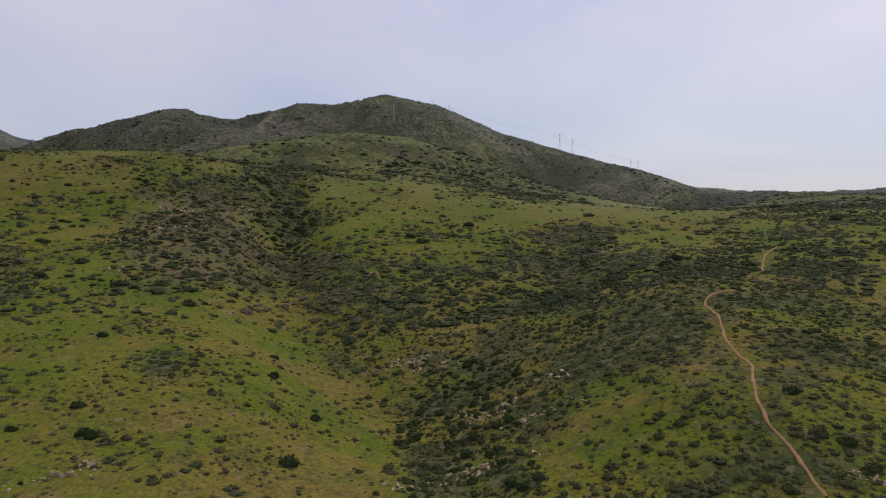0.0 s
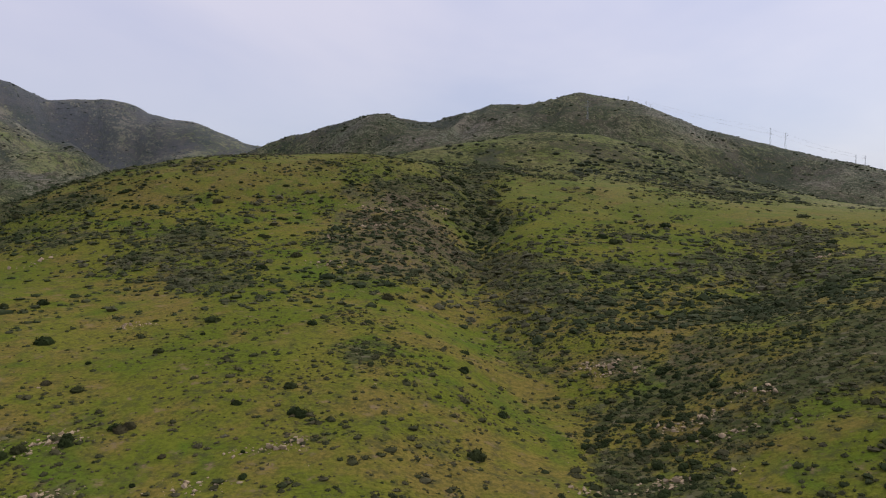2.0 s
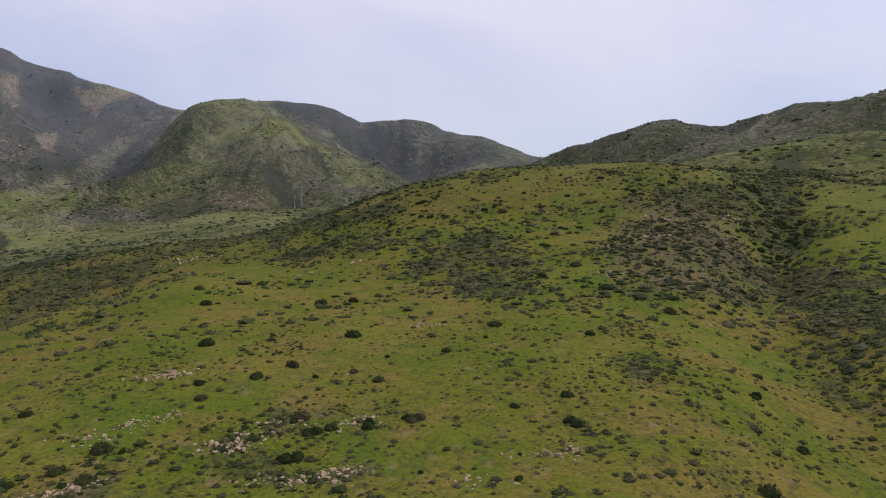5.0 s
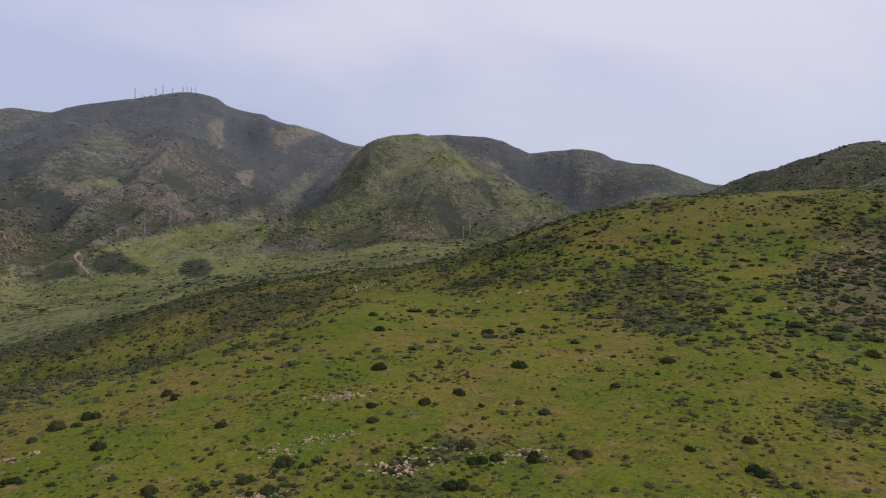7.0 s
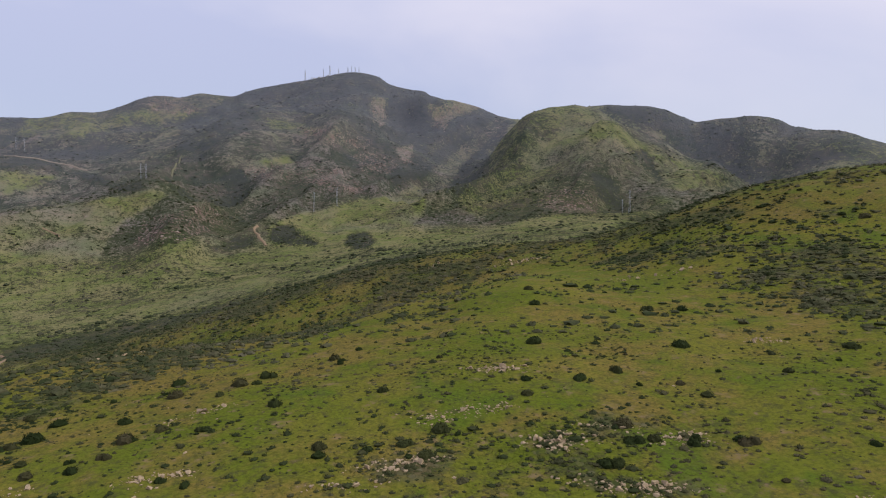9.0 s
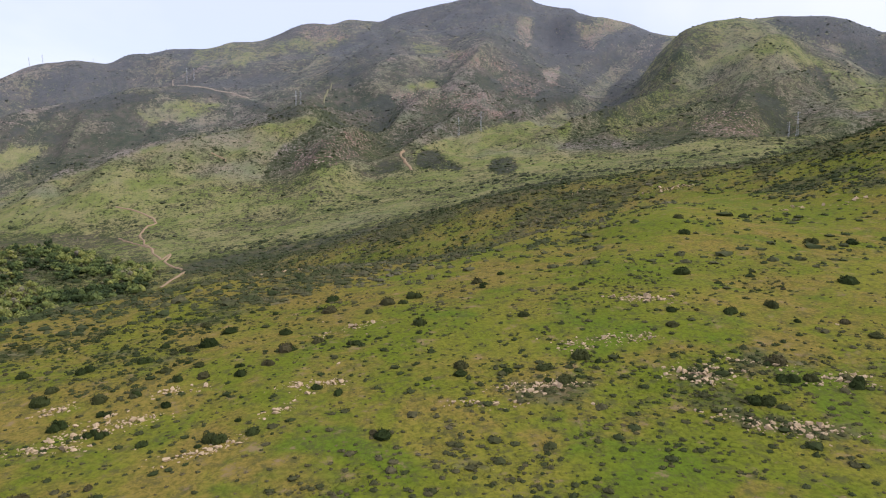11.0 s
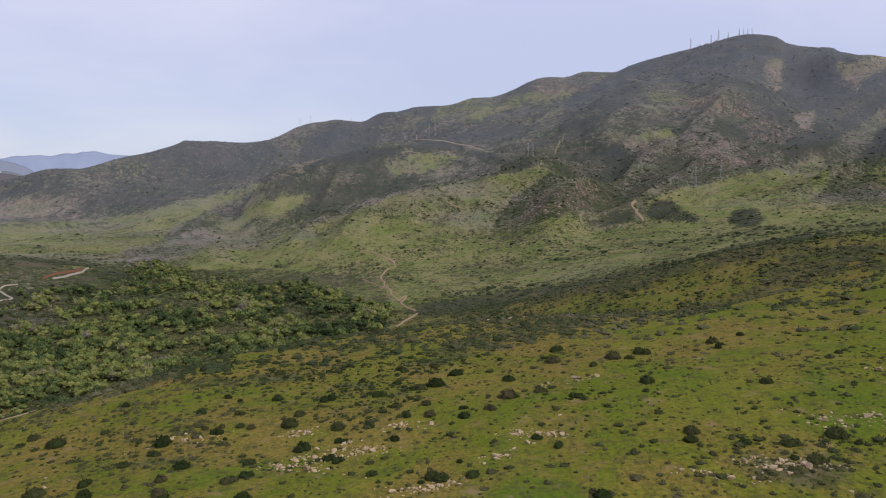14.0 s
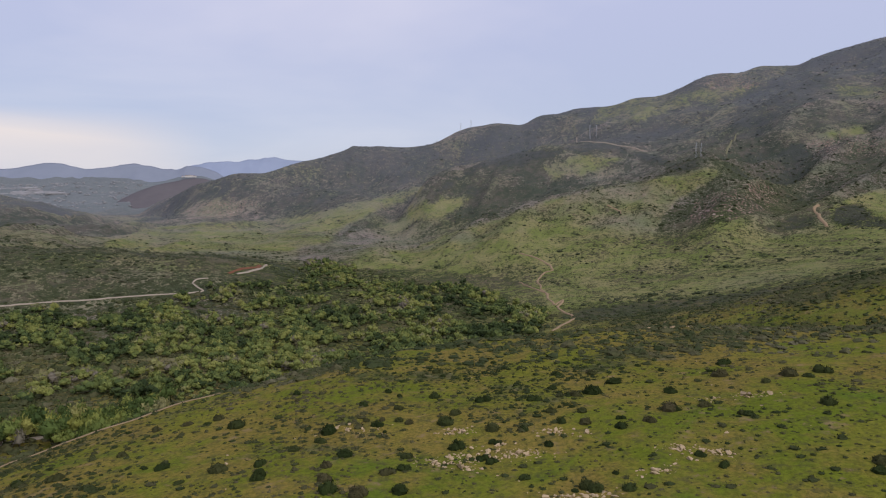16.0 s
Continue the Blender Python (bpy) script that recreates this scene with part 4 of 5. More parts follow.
def pchip(xk, yk, x):
    """Smooth curve through the knots that never overshoots them."""
    xk, yk = np.asarray(xk, float), np.asarray(yk, float)
    h, d = np.diff(xk), np.diff(yk) / np.diff(xk)
    m = np.zeros_like(yk)
    same = d[1:] * d[:-1] > 0
    w1, w2 = 2 * h[1:] + h[:-1], h[1:] + 2 * h[:-1]
    m[1:-1][same] = (w1 + w2)[same] / (w1[same] / d[:-1][same] + w2[same] / d[1:][same])
    i = np.clip(np.searchsorted(xk, x) - 1, 0, len(xk) - 2)
    s = (x - xk[i]) / h[i]
    return (yk[i] * (1 + 2 * s) * (1 - s) ** 2 + yk[i + 1] * s * s * (3 - 2 * s)
            + h[i] * (m[i] * s * (1 - s) ** 2 - m[i + 1] * s * s * (1 - s)))


BEARINGS = np.linspace(-180, 180, 3601)
line_r, line_z = [], []
for line in LINES:
    knots = np.array([(line[-1][0] - 360, *line[-1][1:]), *line, (line[0][0] + 360, *line[0][1:])])
    line_r.append(pchip(knots[:, 0], knots[:, 1], BEARINGS))
    line_z.append(pchip(knots[:, 0], knots[:, 2], BEARINGS))
line_r, line_z = np.array(line_r), np.array(line_z)
step_r, step_d = np.diff(line_r, axis=0), np.diff(line_z, axis=0) / np.diff(line_r, axis=0)
line_m = np.zeros_like(line_r)
wa, wb = 2 * step_r[1:] + step_r[:-1], step_r[1:] + 2 * step_r[:-1]
agree = step_d[1:] * step_d[:-1] > 0
safe = np.where(agree, 1.0, np.nan)
line_m[1:-1] = np.nan_to_num((wa + wb) * safe / (wa / np.where(agree, step_d[:-1], 1) + wb / np.where(agree, step_d[1:], 1)))


def hashed(ix, iy, seed):
    h = (ix.astype(np.int64) * 374761393 + iy.astype(np.int64) * 668265263 + seed * 974634541) & 0xFFFFFFFF
    h = ((h ^ (h >> 13)) * 1274126177) & 0xFFFFFFFF
    return ((h ^ (h >> 16)) & 0xFFFF) / 65535.0


def value_noise(x, y, size, seed=0):
    """Smooth noise from -1 to 1."""
    x, y = np.asarray(x) / size, np.asarray(y) / size
    ix, iy = np.floor(x), np.floor(y)
    fx, fy = x - ix, y - iy
    fx, fy = fx * fx * fx * (fx * (6 * fx - 15) + 10), fy * fy * fy * (fy * (6 * fy - 15) + 10)
    a, b = hashed(ix, iy, seed), hashed(ix + 1, iy, seed)
    c, d = hashed(ix, iy + 1, seed), hashed(ix + 1, iy + 1, seed)
    return 2 * (a + (b - a) * fx + (c - a) * fy + (a - b - c + d) * fx * fy) - 1


def fbm(x, y, size, octaves=3, seed=0):
    total, amp, norm = 0, 1.0, 0
    for k in range(octaves):
        cx, sx = math.cos(0.6 + k), math.sin(0.6 + k)
        total = total + amp * value_noise(cx * x - sx * y, sx * x + cx * y, size / 2 ** k, seed + k)
        norm, amp = norm + amp, amp * 0.5
    return total / norm


def near_line(x, y, pts):
    """Distance to a polyline, and how far along it (0 to 1)."""
    best, along, n = np.full(np.shape(x), 1e9), np.zeros(np.shape(x)), len(pts) - 1
    for i in range(n):
        (ax, ay), (bx, by) = pts[i], pts[i + 1]
        dx, dy = bx - ax, by - ay
        s = np.clip(((x - ax) * dx + (y - ay) * dy) / (dx * dx + dy * dy), 0, 1)
        d = np.hypot(x - ax - s * dx, y - ay - s * dy)
        along = np.where(d < best, (i + s) / n, along)
        best = np.minimum(best, d)
    return best, along


def lay(x, y):
    """The land's height without its small forms, and the distance of the skyline's ridge at that bearing."""
    r, b = np.hypot(x, y), np.degrees(np.arctan2(-x, y))
    f = np.clip((b + 180) * 10, 0, 3599.999)
    i = f.astype(int)
    f = f - i
    col = lambda a: a[:, i] * (1 - f) + a[:, i + 1] * f
    R, Z, M = col(line_r), col(line_z), col(line_m)
    k = np.clip((R <= r).sum(0) - 1, 0, len(R) - 2)
    j = np.arange(r.size)
    h = R[k + 1, j] - R[k, j]
    s = np.clip((r - R[k, j]) / h, 0, 1)
    z = (Z[k, j] * (1 + 2 * s) * (1 - s) ** 2 + Z[k + 1, j] * s * s * (3 - 2 * s)
         + h * (M[k, j] * s * (1 - s) ** 2 - M[k + 1, j] * s * s * (1 - s)))
    return z, R[12], R[10]


def spurs(x, y):
    """Ridges (1) and gullies (0) that run down the mountains' flanks to the valley."""
    r, b = np.hypot(x, y), np.arctan2(-x, y)
    u, v = b * 1700 + 0.45 * r, r * 0.42
    wu = 55 * fbm(x, y, 260, 2, 21)
    return np.clip(1 - np.abs(fbm(u + wu, v - wu, 190, 4, 5)) * 2.4, -0.2, 1)


def height(x, y):
    shape = np.shape(x)
    x, y = np.ravel(np.asarray(x, float)), np.ravel(np.asarray(y, float))
    z, sky, spur = lay(x, y)
    r = np.hypot(x, y)
    hills = np.clip((z - 6) / 30, 0.0, 1)          # the river flat stays flat
    small = 0.9 * fbm(x, y, 26, 3, 3) + 2.2 * fbm(x, y, 75, 2, 9) * np.clip(r / 250, 0.3, 1)
    z = z + small * np.clip(hills, 0.15, 1) * np.clip(r / 120, 0.4, 1)
    # mountain spurs and gullies, fading out on the ridges
    far = np.clip((r - 850) / 500, 0, 1) * hills
    calm = np.clip(np.minimum(np.abs(r - sky), np.abs(r - spur) * 1.5) / 260, 0.05, 1)
    z = z + far * calm * 26 * (spurs(x, y) - 0.45) + far * 3.0 * fbm(x, y, 70, 3, 31)
    z = z + far * calm * 9 * (0.35 - np.abs(fbm(x, y, 120, 3, 33)))
    b = np.degrees(np.arctan2(-x, y))                # the plain rises gently towards the town
    z = z + 0.075 * np.clip(r - 3000, 0, 1200) * np.clip((b - 123) / 7, 0, 1)
    for pts, wide, deep in GULLIES:
        d, a = near_line(x, y, pts)
        z = z - deep * np.exp(-(d / wide) ** 2) * np.clip(np.minimum(a * 4, (1 - a) * 4), 0, 1)
    for pts, wide, tall in SPUR_LINES:
        d, a = near_line(x, y, pts)
        z = z + tall * np.exp(-(d / wide) ** 2) * np.clip(np.minimum(a * 4, (1 - a) * 4), 0, 1)
    return z.reshape(shape)

# ---- the land ----


def inside(x, y, outline):
    hit = np.zeros(x.shape, bool)
    for (ax, ay), (bx, by) in zip(outline, outline[1:] + outline[:1]):
        if ay != by:
            cross = ((ay > y) != (by > y)) & (x < (bx - ax) * (y - ay) / (by - ay) + ax)
            hit ^= cross
    return hit


def soft_inside(x, y, outline, share=0.045):
    """How far places lie inside an outline, 0 to 1, with a ragged and gradual edge."""
    r, total = np.hypot(x, y), np.zeros(x.shape)
    size = np.array(outline)
    lo, hi = size.min(0) - 0.12 * np.hypot(*size.T).max(), size.max(0) + 0.12 * np.hypot(*size.T).max()
    m = (x > lo[0]) & (x < hi[0]) & (y > lo[1]) & (y < hi[1])
    mx, my, q = x[m], y[m], share * np.minimum(r[m], 380)
    part_in = np.zeros(mx.shape)
    for k in range(6):
        grain = (9, 14, 22, 34, 12, 50)[k] * (1 + r[m].mean() / 500 if mx.size else 1)
        part_in += inside(mx + q * fbm(mx, my, grain, 2, 41 + k) * 1.6, my + q * fbm(mx, my, grain, 2, 71 + k) * 1.6, outline)
    total[m] = part_in / 6
    return total


def sighted(x, y):
    """Bearing and height angle of places on the land, from the lookout."""
    return np.degrees(np.arctan2(-x, y)), np.degrees(np.arctan2(height(x, y) - EYE[2], np.hypot(x, y)))


def soft_patch(b, e, outline, wobble=0.22):
    """How far places on the far slopes lie inside an outline of bearings and height angles, 0 to 1, with a ragged edge."""
    size, total = np.array(outline), np.zeros(b.shape)
    lo, hi = size.min(0) - 1.0, size.max(0) + 1.0
    m = (b > lo[0]) & (b < hi[0]) & (e > lo[1]) & (e < hi[1])
    mb, me = b[m], e[m]
    part_in = np.zeros(mb.shape)
    for k in range(5):
        grain = (0.35, 0.7, 1.2, 2.0, 0.5)[k]
        part_in += inside(mb + 1.6 * wobble * fbm(mb, me * 2, grain, 2, 41 + k), me + 0.8 * wobble * fbm(mb, me * 2, grain, 2, 71 + k), outline)
    total[m] = part_in / 5
    return total


def cover(x, y):
    """Share of the ground that brush covers."""
    r, z = np.hypot(x, y), lay(x, y)[0]
    bearing, rise = sighted(x, y)
    c = 0.21 + 0.04 * np.clip((r - 170) / 60, 0, 1) + 0.2 * np.clip((5 - bearing) / 10, 0, 1)
    c = c + 0.12 * np.clip((r - 230) / 60, 0, 1) * np.clip((70 - bearing) / 20, 0, 1)
    c = np.where((r > 560) & (bearing > 36) & (z > 8), 0.34, c)
    mountain = np.clip((r - 950) / 150, 0, 1) * np.clip((z - 25) / 20, 0, 1)
    c = c + mountain * (0.62 - c + np.where(r > 1900, 0.08, 0))
    c = np.where(bearing < 33, np.where(r > 900, 0.72, c), c)
    c = np.where((z < 6) & (r > 300), 0.6, c)
    c = c + np.clip((r - 900) / 200, 0, 1) * (0.3 * (0.5 - spurs(x, y)) + 0.3 * fbm(x, y, 130, 3, 57))
    c = np.where((bearing > 114) & (r < 1000) & (z > 8), 0.84, c)
    for outline, share in COVER:
        w = soft_inside(x, y, outline)
        c = c + w * (share - c)
    beyond = np.clip((r - 780) / 60, 0, 1)
    for outline, share in FAR_COVER:
        w = soft_patch(bearing, rise, outline) * beyond
        c = c + w * (share - c)
    return np.clip(c + 0.2 * fbm(x, y, 60, 3, 51) + 0.12 * fbm(x, y, 16, 2, 53), 0.02, 1)


def mesh_object(name, verts, faces, material, smooth=False):
    """One mesh from arrays of corners and of triangles or quads."""
    me = bpy.data.meshes.new(name)
    verts, faces = np.asarray(verts, np.float32), np.asarray(faces, np.int32)
    n, k = faces.shape
    me.vertices.add(len(verts))
    me.vertices.foreach_set("co", verts.ravel())
    me.loops.add(n * k)
    me.loops.foreach_set("vertex_index", faces.ravel())
    me.polygons.add(n)
    me.polygons.foreach_set("loop_start", np.arange(0, n * k, k, dtype=np.int32))
    me.polygons.foreach_set("use_smooth", np.full(n, smooth))
    me.materials.append(material)
    me.update(calc_edges=True)
    return new(name, me)


view = np.arange(-40.0, 144.01, 0.25)
behind = np.arange(148.0, 316.1, 4.0)
bearings = np.radians(np.concatenate([view, behind]))
rings = np.concatenate([[0.01, 3.0], np.geomspace(6, 60, 14)[:-1], np.geomspace(60, 4880, 340)])
gb, gr = np.meshgrid(bearings, rings)
gx, gy = -np.sin(gb) * gr, np.cos(gb) * gr
gz = height(gx, gy)
nb, nr = len(bearings), len(rings)
idx = np.arange(nr * nb).reshape(nr, nb)
nxt = np.roll(idx, -1, axis=1)
quads = np.stack([idx[:-1], nxt[:-1], nxt[1:], idx[1:]], -1).reshape(-1, 4)
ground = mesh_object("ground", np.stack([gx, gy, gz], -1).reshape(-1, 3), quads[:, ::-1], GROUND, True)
tagged(ground, "green grassy hills and brush-covered mountains round a river flat", "ground", kind="structure")
px, py = gx.ravel(), gy.ravel()
pr = np.hypot(px, py)
stony = np.zeros(px.shape)
pb, pe = sighted(px, py)
for outline in SCREE:
    stony = np.maximum(stony, soft_patch(pb, pe, outline) * (pr > 780))
for outline in (ROCKY_BRUSH, SAND_FLAT):
    stony = np.maximum(stony, soft_inside(px, py, outline))
meadow = np.clip((1080 - pr) / 120, 0, 1) * np.clip((124 - pb) / 6, 0, 1) + np.where((pb < 56) & (pr > 900), 0.42, 0) + np.where((pb > 118) & (pr < 1500), 0.3, 0)
for outline in MEADOWS:
    meadow = np.maximum(meadow, (0.66 + 0.5 * fbm(px, py, 60, 3, 58)) * soft_patch(pb, pe, outline) * (pr > 780))
meadow = np.clip(meadow + 0.14 + 0.7 * fbm(px, py, 150, 4, 59), 0, 0.95)
bushy = cover(px, py)
clumped = np.where(pr < 190, fbm(px, py, 14, 3, 61), fbm(px, py, 22, 3, 61))
matted = np.clip(bushy * np.where(pr < 500, np.clip(1 + (2.6 - 1.8 * bushy) * clumped, 0.1, 2.4), 1), 0, 1)
# where the plain beyond 2700 m takes its painted haze
hazy_lowland = np.clip((pr - 2700) / 300, 0, 1) * np.clip((pb - 124) / 4, 0, 1)
parched = 0.05 * np.clip((pb - 66) / 25, 0, 1) - 0.03 * np.clip((50 - pb) / 20, 0, 1)
# high, from 1200 m outwards, drives the haze painted into the slopes
for name, values in (("meadow", meadow), ("parched", parched), ("high", np.clip((pr - 1200) / 1100, 0, 1)), ("hazy_lowland", hazy_lowland), ("brush", matted), ("scree", stony), ("remote", np.clip((pr - 340) / 330, 0, 1))):
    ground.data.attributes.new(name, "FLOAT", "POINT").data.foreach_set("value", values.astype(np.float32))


def land(x, y):
    return float(height(np.array([x]), np.array([y]))[0])


def smooth_line(pts, step):
    """Points about every step metres along a rounded line."""
    pts = np.array(pts, float)
    s = np.concatenate([[0], np.cumsum(np.hypot(*np.diff(pts, axis=0).T))])
    q = np.linspace(0, s[-1], max(4, int(s[-1] / step)))
    return np.stack([pchip(s, pts[:, 0], q), pchip(s, pts[:, 1], q)], -1)


def track(name, pts, width, material, label, step=1.0, seed=0):
    """A worn strip that follows the land, with uneven edges."""
    line = smooth_line(pts, step)
    d = np.gradient(line, axis=0)
    d /= np.hypot(*d.T)[:, None]
    side = np.stack([-d[:, 1], d[:, 0]], -1)
    wob = 0.5 * width * (1 + 0.6 * fbm(line[:, 0], line[:, 1], width * 4, 3, seed))
    wander = side * (0.9 * width * fbm(line[:, 0], line[:, 1], width * 9, 3, seed + 5))[:, None]
    verts = []
    for k in (-1.0, -0.5, 0.0, 0.5, 1.0):
        p = line + wander + side * (wob * k)[:, None]
        r = np.hypot(*p.T)
        z = height(p[:, 0], p[:, 1]) + (0.10 + r * 0.0011) - (0.06 + r * 0.001) * (abs(k) == 1)
        verts.append(np.column_stack([p, z]))
    n = len(line)
    verts = np.stack(verts, 1).reshape(-1, 3)
    i = np.arange(n - 1)[:, None] * 5 + np.arange(4)
    faces = np.stack([i, i + 5, i + 6, i + 1], -1).reshape(-1, 4)
    return tagged(mesh_object(name, verts, faces, material, True), label, "path", kind="structure")


track("trail", TRAIL, 0.52, DIRT, "narrow reddish dirt footpath along a brushy spur", 0.4, 2)
track("trail", TRAIL_ABOVE, 0.6, DIRT, "short worn stretch of reddish dirt footpath", 1.0, 4)
track("dirt_road", BENCH_ROAD, 4.5, TAN_DIRT, "pale bent dirt road over a green bench", 4, 6)
track("dirt_road", RIVER_ROAD, 2.0, TAN_DIRT, "pale dirt track at the edge of the trees", 2, 7)
track("dirt_road", JUNCTION_ROAD, 2.4, TAN_DIRT, "winding dirt road at the foot of the mountain", 3, 8)
track("dirt_road", FLAT_ROAD, 2.4, TAN_DIRT, "straight dirt road beside the river wood", 3, 9)
track("gravel_road", WHITE_ROAD, 1.7, PALE_DIRT, "pale gravel road curving along the foot of a hill", 3, 10)
track("gravel_road", WHITE_ROAD_B, 2.8, PALE_DIRT, "short stretch of pale gravel road below a red bank", 3, 15)
track("dirt_road", RIDGE_ROAD, 3.0, PALE_DIRT, "pale bulldozed road across the mountain's spur", 5, 16)
track("trail", MID_TRACK, 2.0, TAN_DIRT, "short pale path over the green foothill", 3, 17)
track("trail", EDGE_PATH, 0.7, TAN_DIRT, "thin pale footpath along the edge of the slope", 1.0, 11)
track("dirt_road", SLOPE_TRACK, 4.0, GRASS_TRACK, "straight grassy track up the mountain's side", 5, 12)
track("dry_wash", WASH, 5.0, PALE_DIRT, "pale sandy wash below the slope", 2, 13)
track("cut_bank", RED_CUT, 4.0, RED_EARTH, "bare red earth bank beside the gravel road", 3, 14)

# ---- plants ----
rng = np.random.default_rng(7)


def ico(level):
    bm = bmesh.new()
    bmesh.ops.create_icosphere(bm, subdivisions=level, radius=1)
    v = np.array([p.co for p in bm.verts])
    f = np.array([[p.index for p in q.verts] for q in bm.faces])
    bm.free()
    return v, f


def mound(level, jag, flat=0.75):
    """An uneven dome with its underside taken off."""
    v, f = ico(level)
    v = v * (1 + jag * rng.uniform(-1, 1, (len(v), 1)))
    v[:, 2] = np.maximum(v[:, 2] * flat, -0.12)
    keep = v[f][:, :, 2].max(1) > -0.1
    return v, f[keep]


def tufts(n, radius, size, flat=0.75, low=0.0):
    """Small leafy triangles standing out all over a dome."""
    d = rng.normal(size=(n, 3))
    d[:, 2] = np.abs(d[:, 2]) + low
    d /= np.linalg.norm(d, axis=1)[:, None]
    c = d * radius * rng.uniform(0.85, 1.12, (n, 1)) * (1, 1, flat)
    v = (c[:, None] + rng.normal(size=(n, 3, 3)) * size).reshape(-1, 3)
    v[:, 2] = np.maximum(v[:, 2], -0.1)
    return v, np.arange(3 * n).reshape(-1, 3)


def joined(*pieces):
    v, f, base = [], [], 0
    for a, b in pieces:
        v.append(a)
        f.append(b + base)
        base += len(a)
    return np.concatenate(v), np.concatenate(f)


def spread(name, places, sizes, kinds, material, label, category, tall=1.0):
    """Many plants of a few kinds as one mesh."""
    which, turn = rng.integers(0, len(kinds), len(places)), rng.uniform(0, 6.28, len(places))
    squash, tint, tints = tall * rng.uniform(0.7, 1.15, len(places)), rng.uniform(0, 1, len(places)), []
    tint = np.clip(0.55 * tint + 0.45 * (0.5 + 1.1 * fbm(places[:, 0], places[:, 1], 40, 3, 97)), 0, 1)
    vs, fs, base = [], [], 0
    for k, (kv, kf) in enumerate(kinds):
        m = which == k
        if not m.any():
            continue
        c, s = np.cos(turn[m])[:, None], np.sin(turn[m])[:, None]
        w = sizes[m][:, None]
        v = np.stack([(kv[:, 0] * c - kv[:, 1] * s) * w, (kv[:, 0] * s + kv[:, 1] * c) * w, kv[:, 2] * w * squash[m][:, None]], -1)
        v += places[m][:, None]
        n = m.sum()
        vs.append(v.reshape(-1, 3))
        tints.append(np.repeat(tint[m], len(kv)))
        fs.append((kf[None] + (np.arange(n) * len(kv))[:, None, None] + base).reshape(-1, 3))
        base += n * len(kv)
    ob = mesh_object(name, np.concatenate(vs), np.concatenate(fs), material)
    ob.data.attributes.new("tint", "FLOAT", "POINT").data.foreach_set("value", np.concatenate(tints).astype(np.float32))
    return tagged(ob, label, category, kind="stuff")


def scatter(n, r0, r1, power, b0=-37.0, b1=141.0):
    """Random places, uniform in bearing, with distances thinned out by a power."""
    b = np.radians(rng.uniform(b0, b1, n))
    u = rng.uniform(0, 1, n)
    r = (r0 ** power + u * (r1 ** power - r0 ** power)) ** (1 / power)
    return -np.sin(b) * r, np.cos(b) * r


def grounded(x, y, sink=0.0):
    return np.stack([x, y, height(x, y) - sink], -1)


def clear_of_paths(x, y):
    ok = np.ones(x.shape, bool)
    for line, half in ((TRAIL, 1.3), (TRAIL_ABOVE, 2.0), (EDGE_PATH, 1.4), (JUNCTION_ROAD, 5), (WHITE_ROAD, 6), (BENCH_ROAD, 6),
                       (FLAT_ROAD, 4), (RIVER_ROAD, 4), (WHITE_ROAD_B, 6)):
        ok &= near_line(x, y, line)[0] > half
    return ok


def brushy(x, y, gain=1.5, clump=14, seed=61):
    """Where a shrub stands: by the plan, in clumps."""
    c = cover(x, y)
    p = c * gain * (1 + 0.8 * c) * np.clip(1 + (2.2 - 1.6 * c) * fbm(x, y, clump, 3, seed), 0.03, 2)
    return (rng.uniform(0, 1, x.shape) < p) & clear_of_paths(x, y)


near_kinds = [joined(mound(1, 0.26, 0.7), tufts(24, 1.0, 0.15, 0.72)) for _ in range(8)]
low_kinds = [joined(mound(1, 0.3, 0.55), tufts(8, 1.0, 0.2, 0.6)) for _ in range(6)]
far_kinds = [joined(mound(1, 0.25), tufts(6, 1.0, 0.25)) for _ in range(6)]
mid_kinds = [joined(mound(1, 0.3, 0.7), tufts(7, 1.0, 0.2)) for _ in range(6)]
dot_kinds = [mound(1, 0.3) for _ in range(5)]

x, y = scatter(45000, 62, 190, 1.5)
m = brushy(x, y, 0.8)
x, y = x[m], y[m]
spread("brush", grounded(x, y, 0.05), rng.gamma(3.2, 0.11, len(x)).clip(0.14, 1.1), near_kinds, SAGE,
       "low grey-green and brown sage brush on the slope", "brush")
x, y = scatter(60000, 62, 210, 1.5)
m = (rng.uniform(0, 1, x.shape) < 0.05 + 0.40 * np.clip(fbm(x, y, 9, 3, 83) + 0.1, 0, 1)) & clear_of_paths(x, y)
x, y = x[m], y[m]
spread("tufts", grounded(x, y, 0.03), rng.gamma(4, 0.055, len(x)).clip(0.1, 0.5), low_kinds, TUFT,
       "small dull brown and olive tufts dotting the grass", "brush")
x, y = scatter(100000, 190, 560, 1.1)
m = brushy(x, y, 0.68, 22)
x, y = x[m], y[m]
spread("brush", grounded(x, y, 0.08), rng.gamma(3.0, 0.25, len(x)).clip(0.3, 2.6), mid_kinds, BRUSH_MID,
       "dense low sage and chaparral over the hillside", "brush")
x, y = scatter(70000, 500, 1500, 1.0)
m = brushy(x, y, 0.8 * np.clip(0.75 + 1.6 * fbm(x, y, 110, 3, 63), 0.1, 1.6), 30) & (np.array(lay(x, y)[0]) > 7)
x, y = x[m], y[m]
spread("chaparral", grounded(x, y, 0.2), rng.gamma(2.6, 0.48, len(x)).clip(0.4, 3.6), dot_kinds, CHAPARRAL,
       "scattered dark chaparral on the farther slopes", "brush")
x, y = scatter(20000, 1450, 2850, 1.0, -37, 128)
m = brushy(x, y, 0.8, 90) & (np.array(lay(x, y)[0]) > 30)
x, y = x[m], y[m]
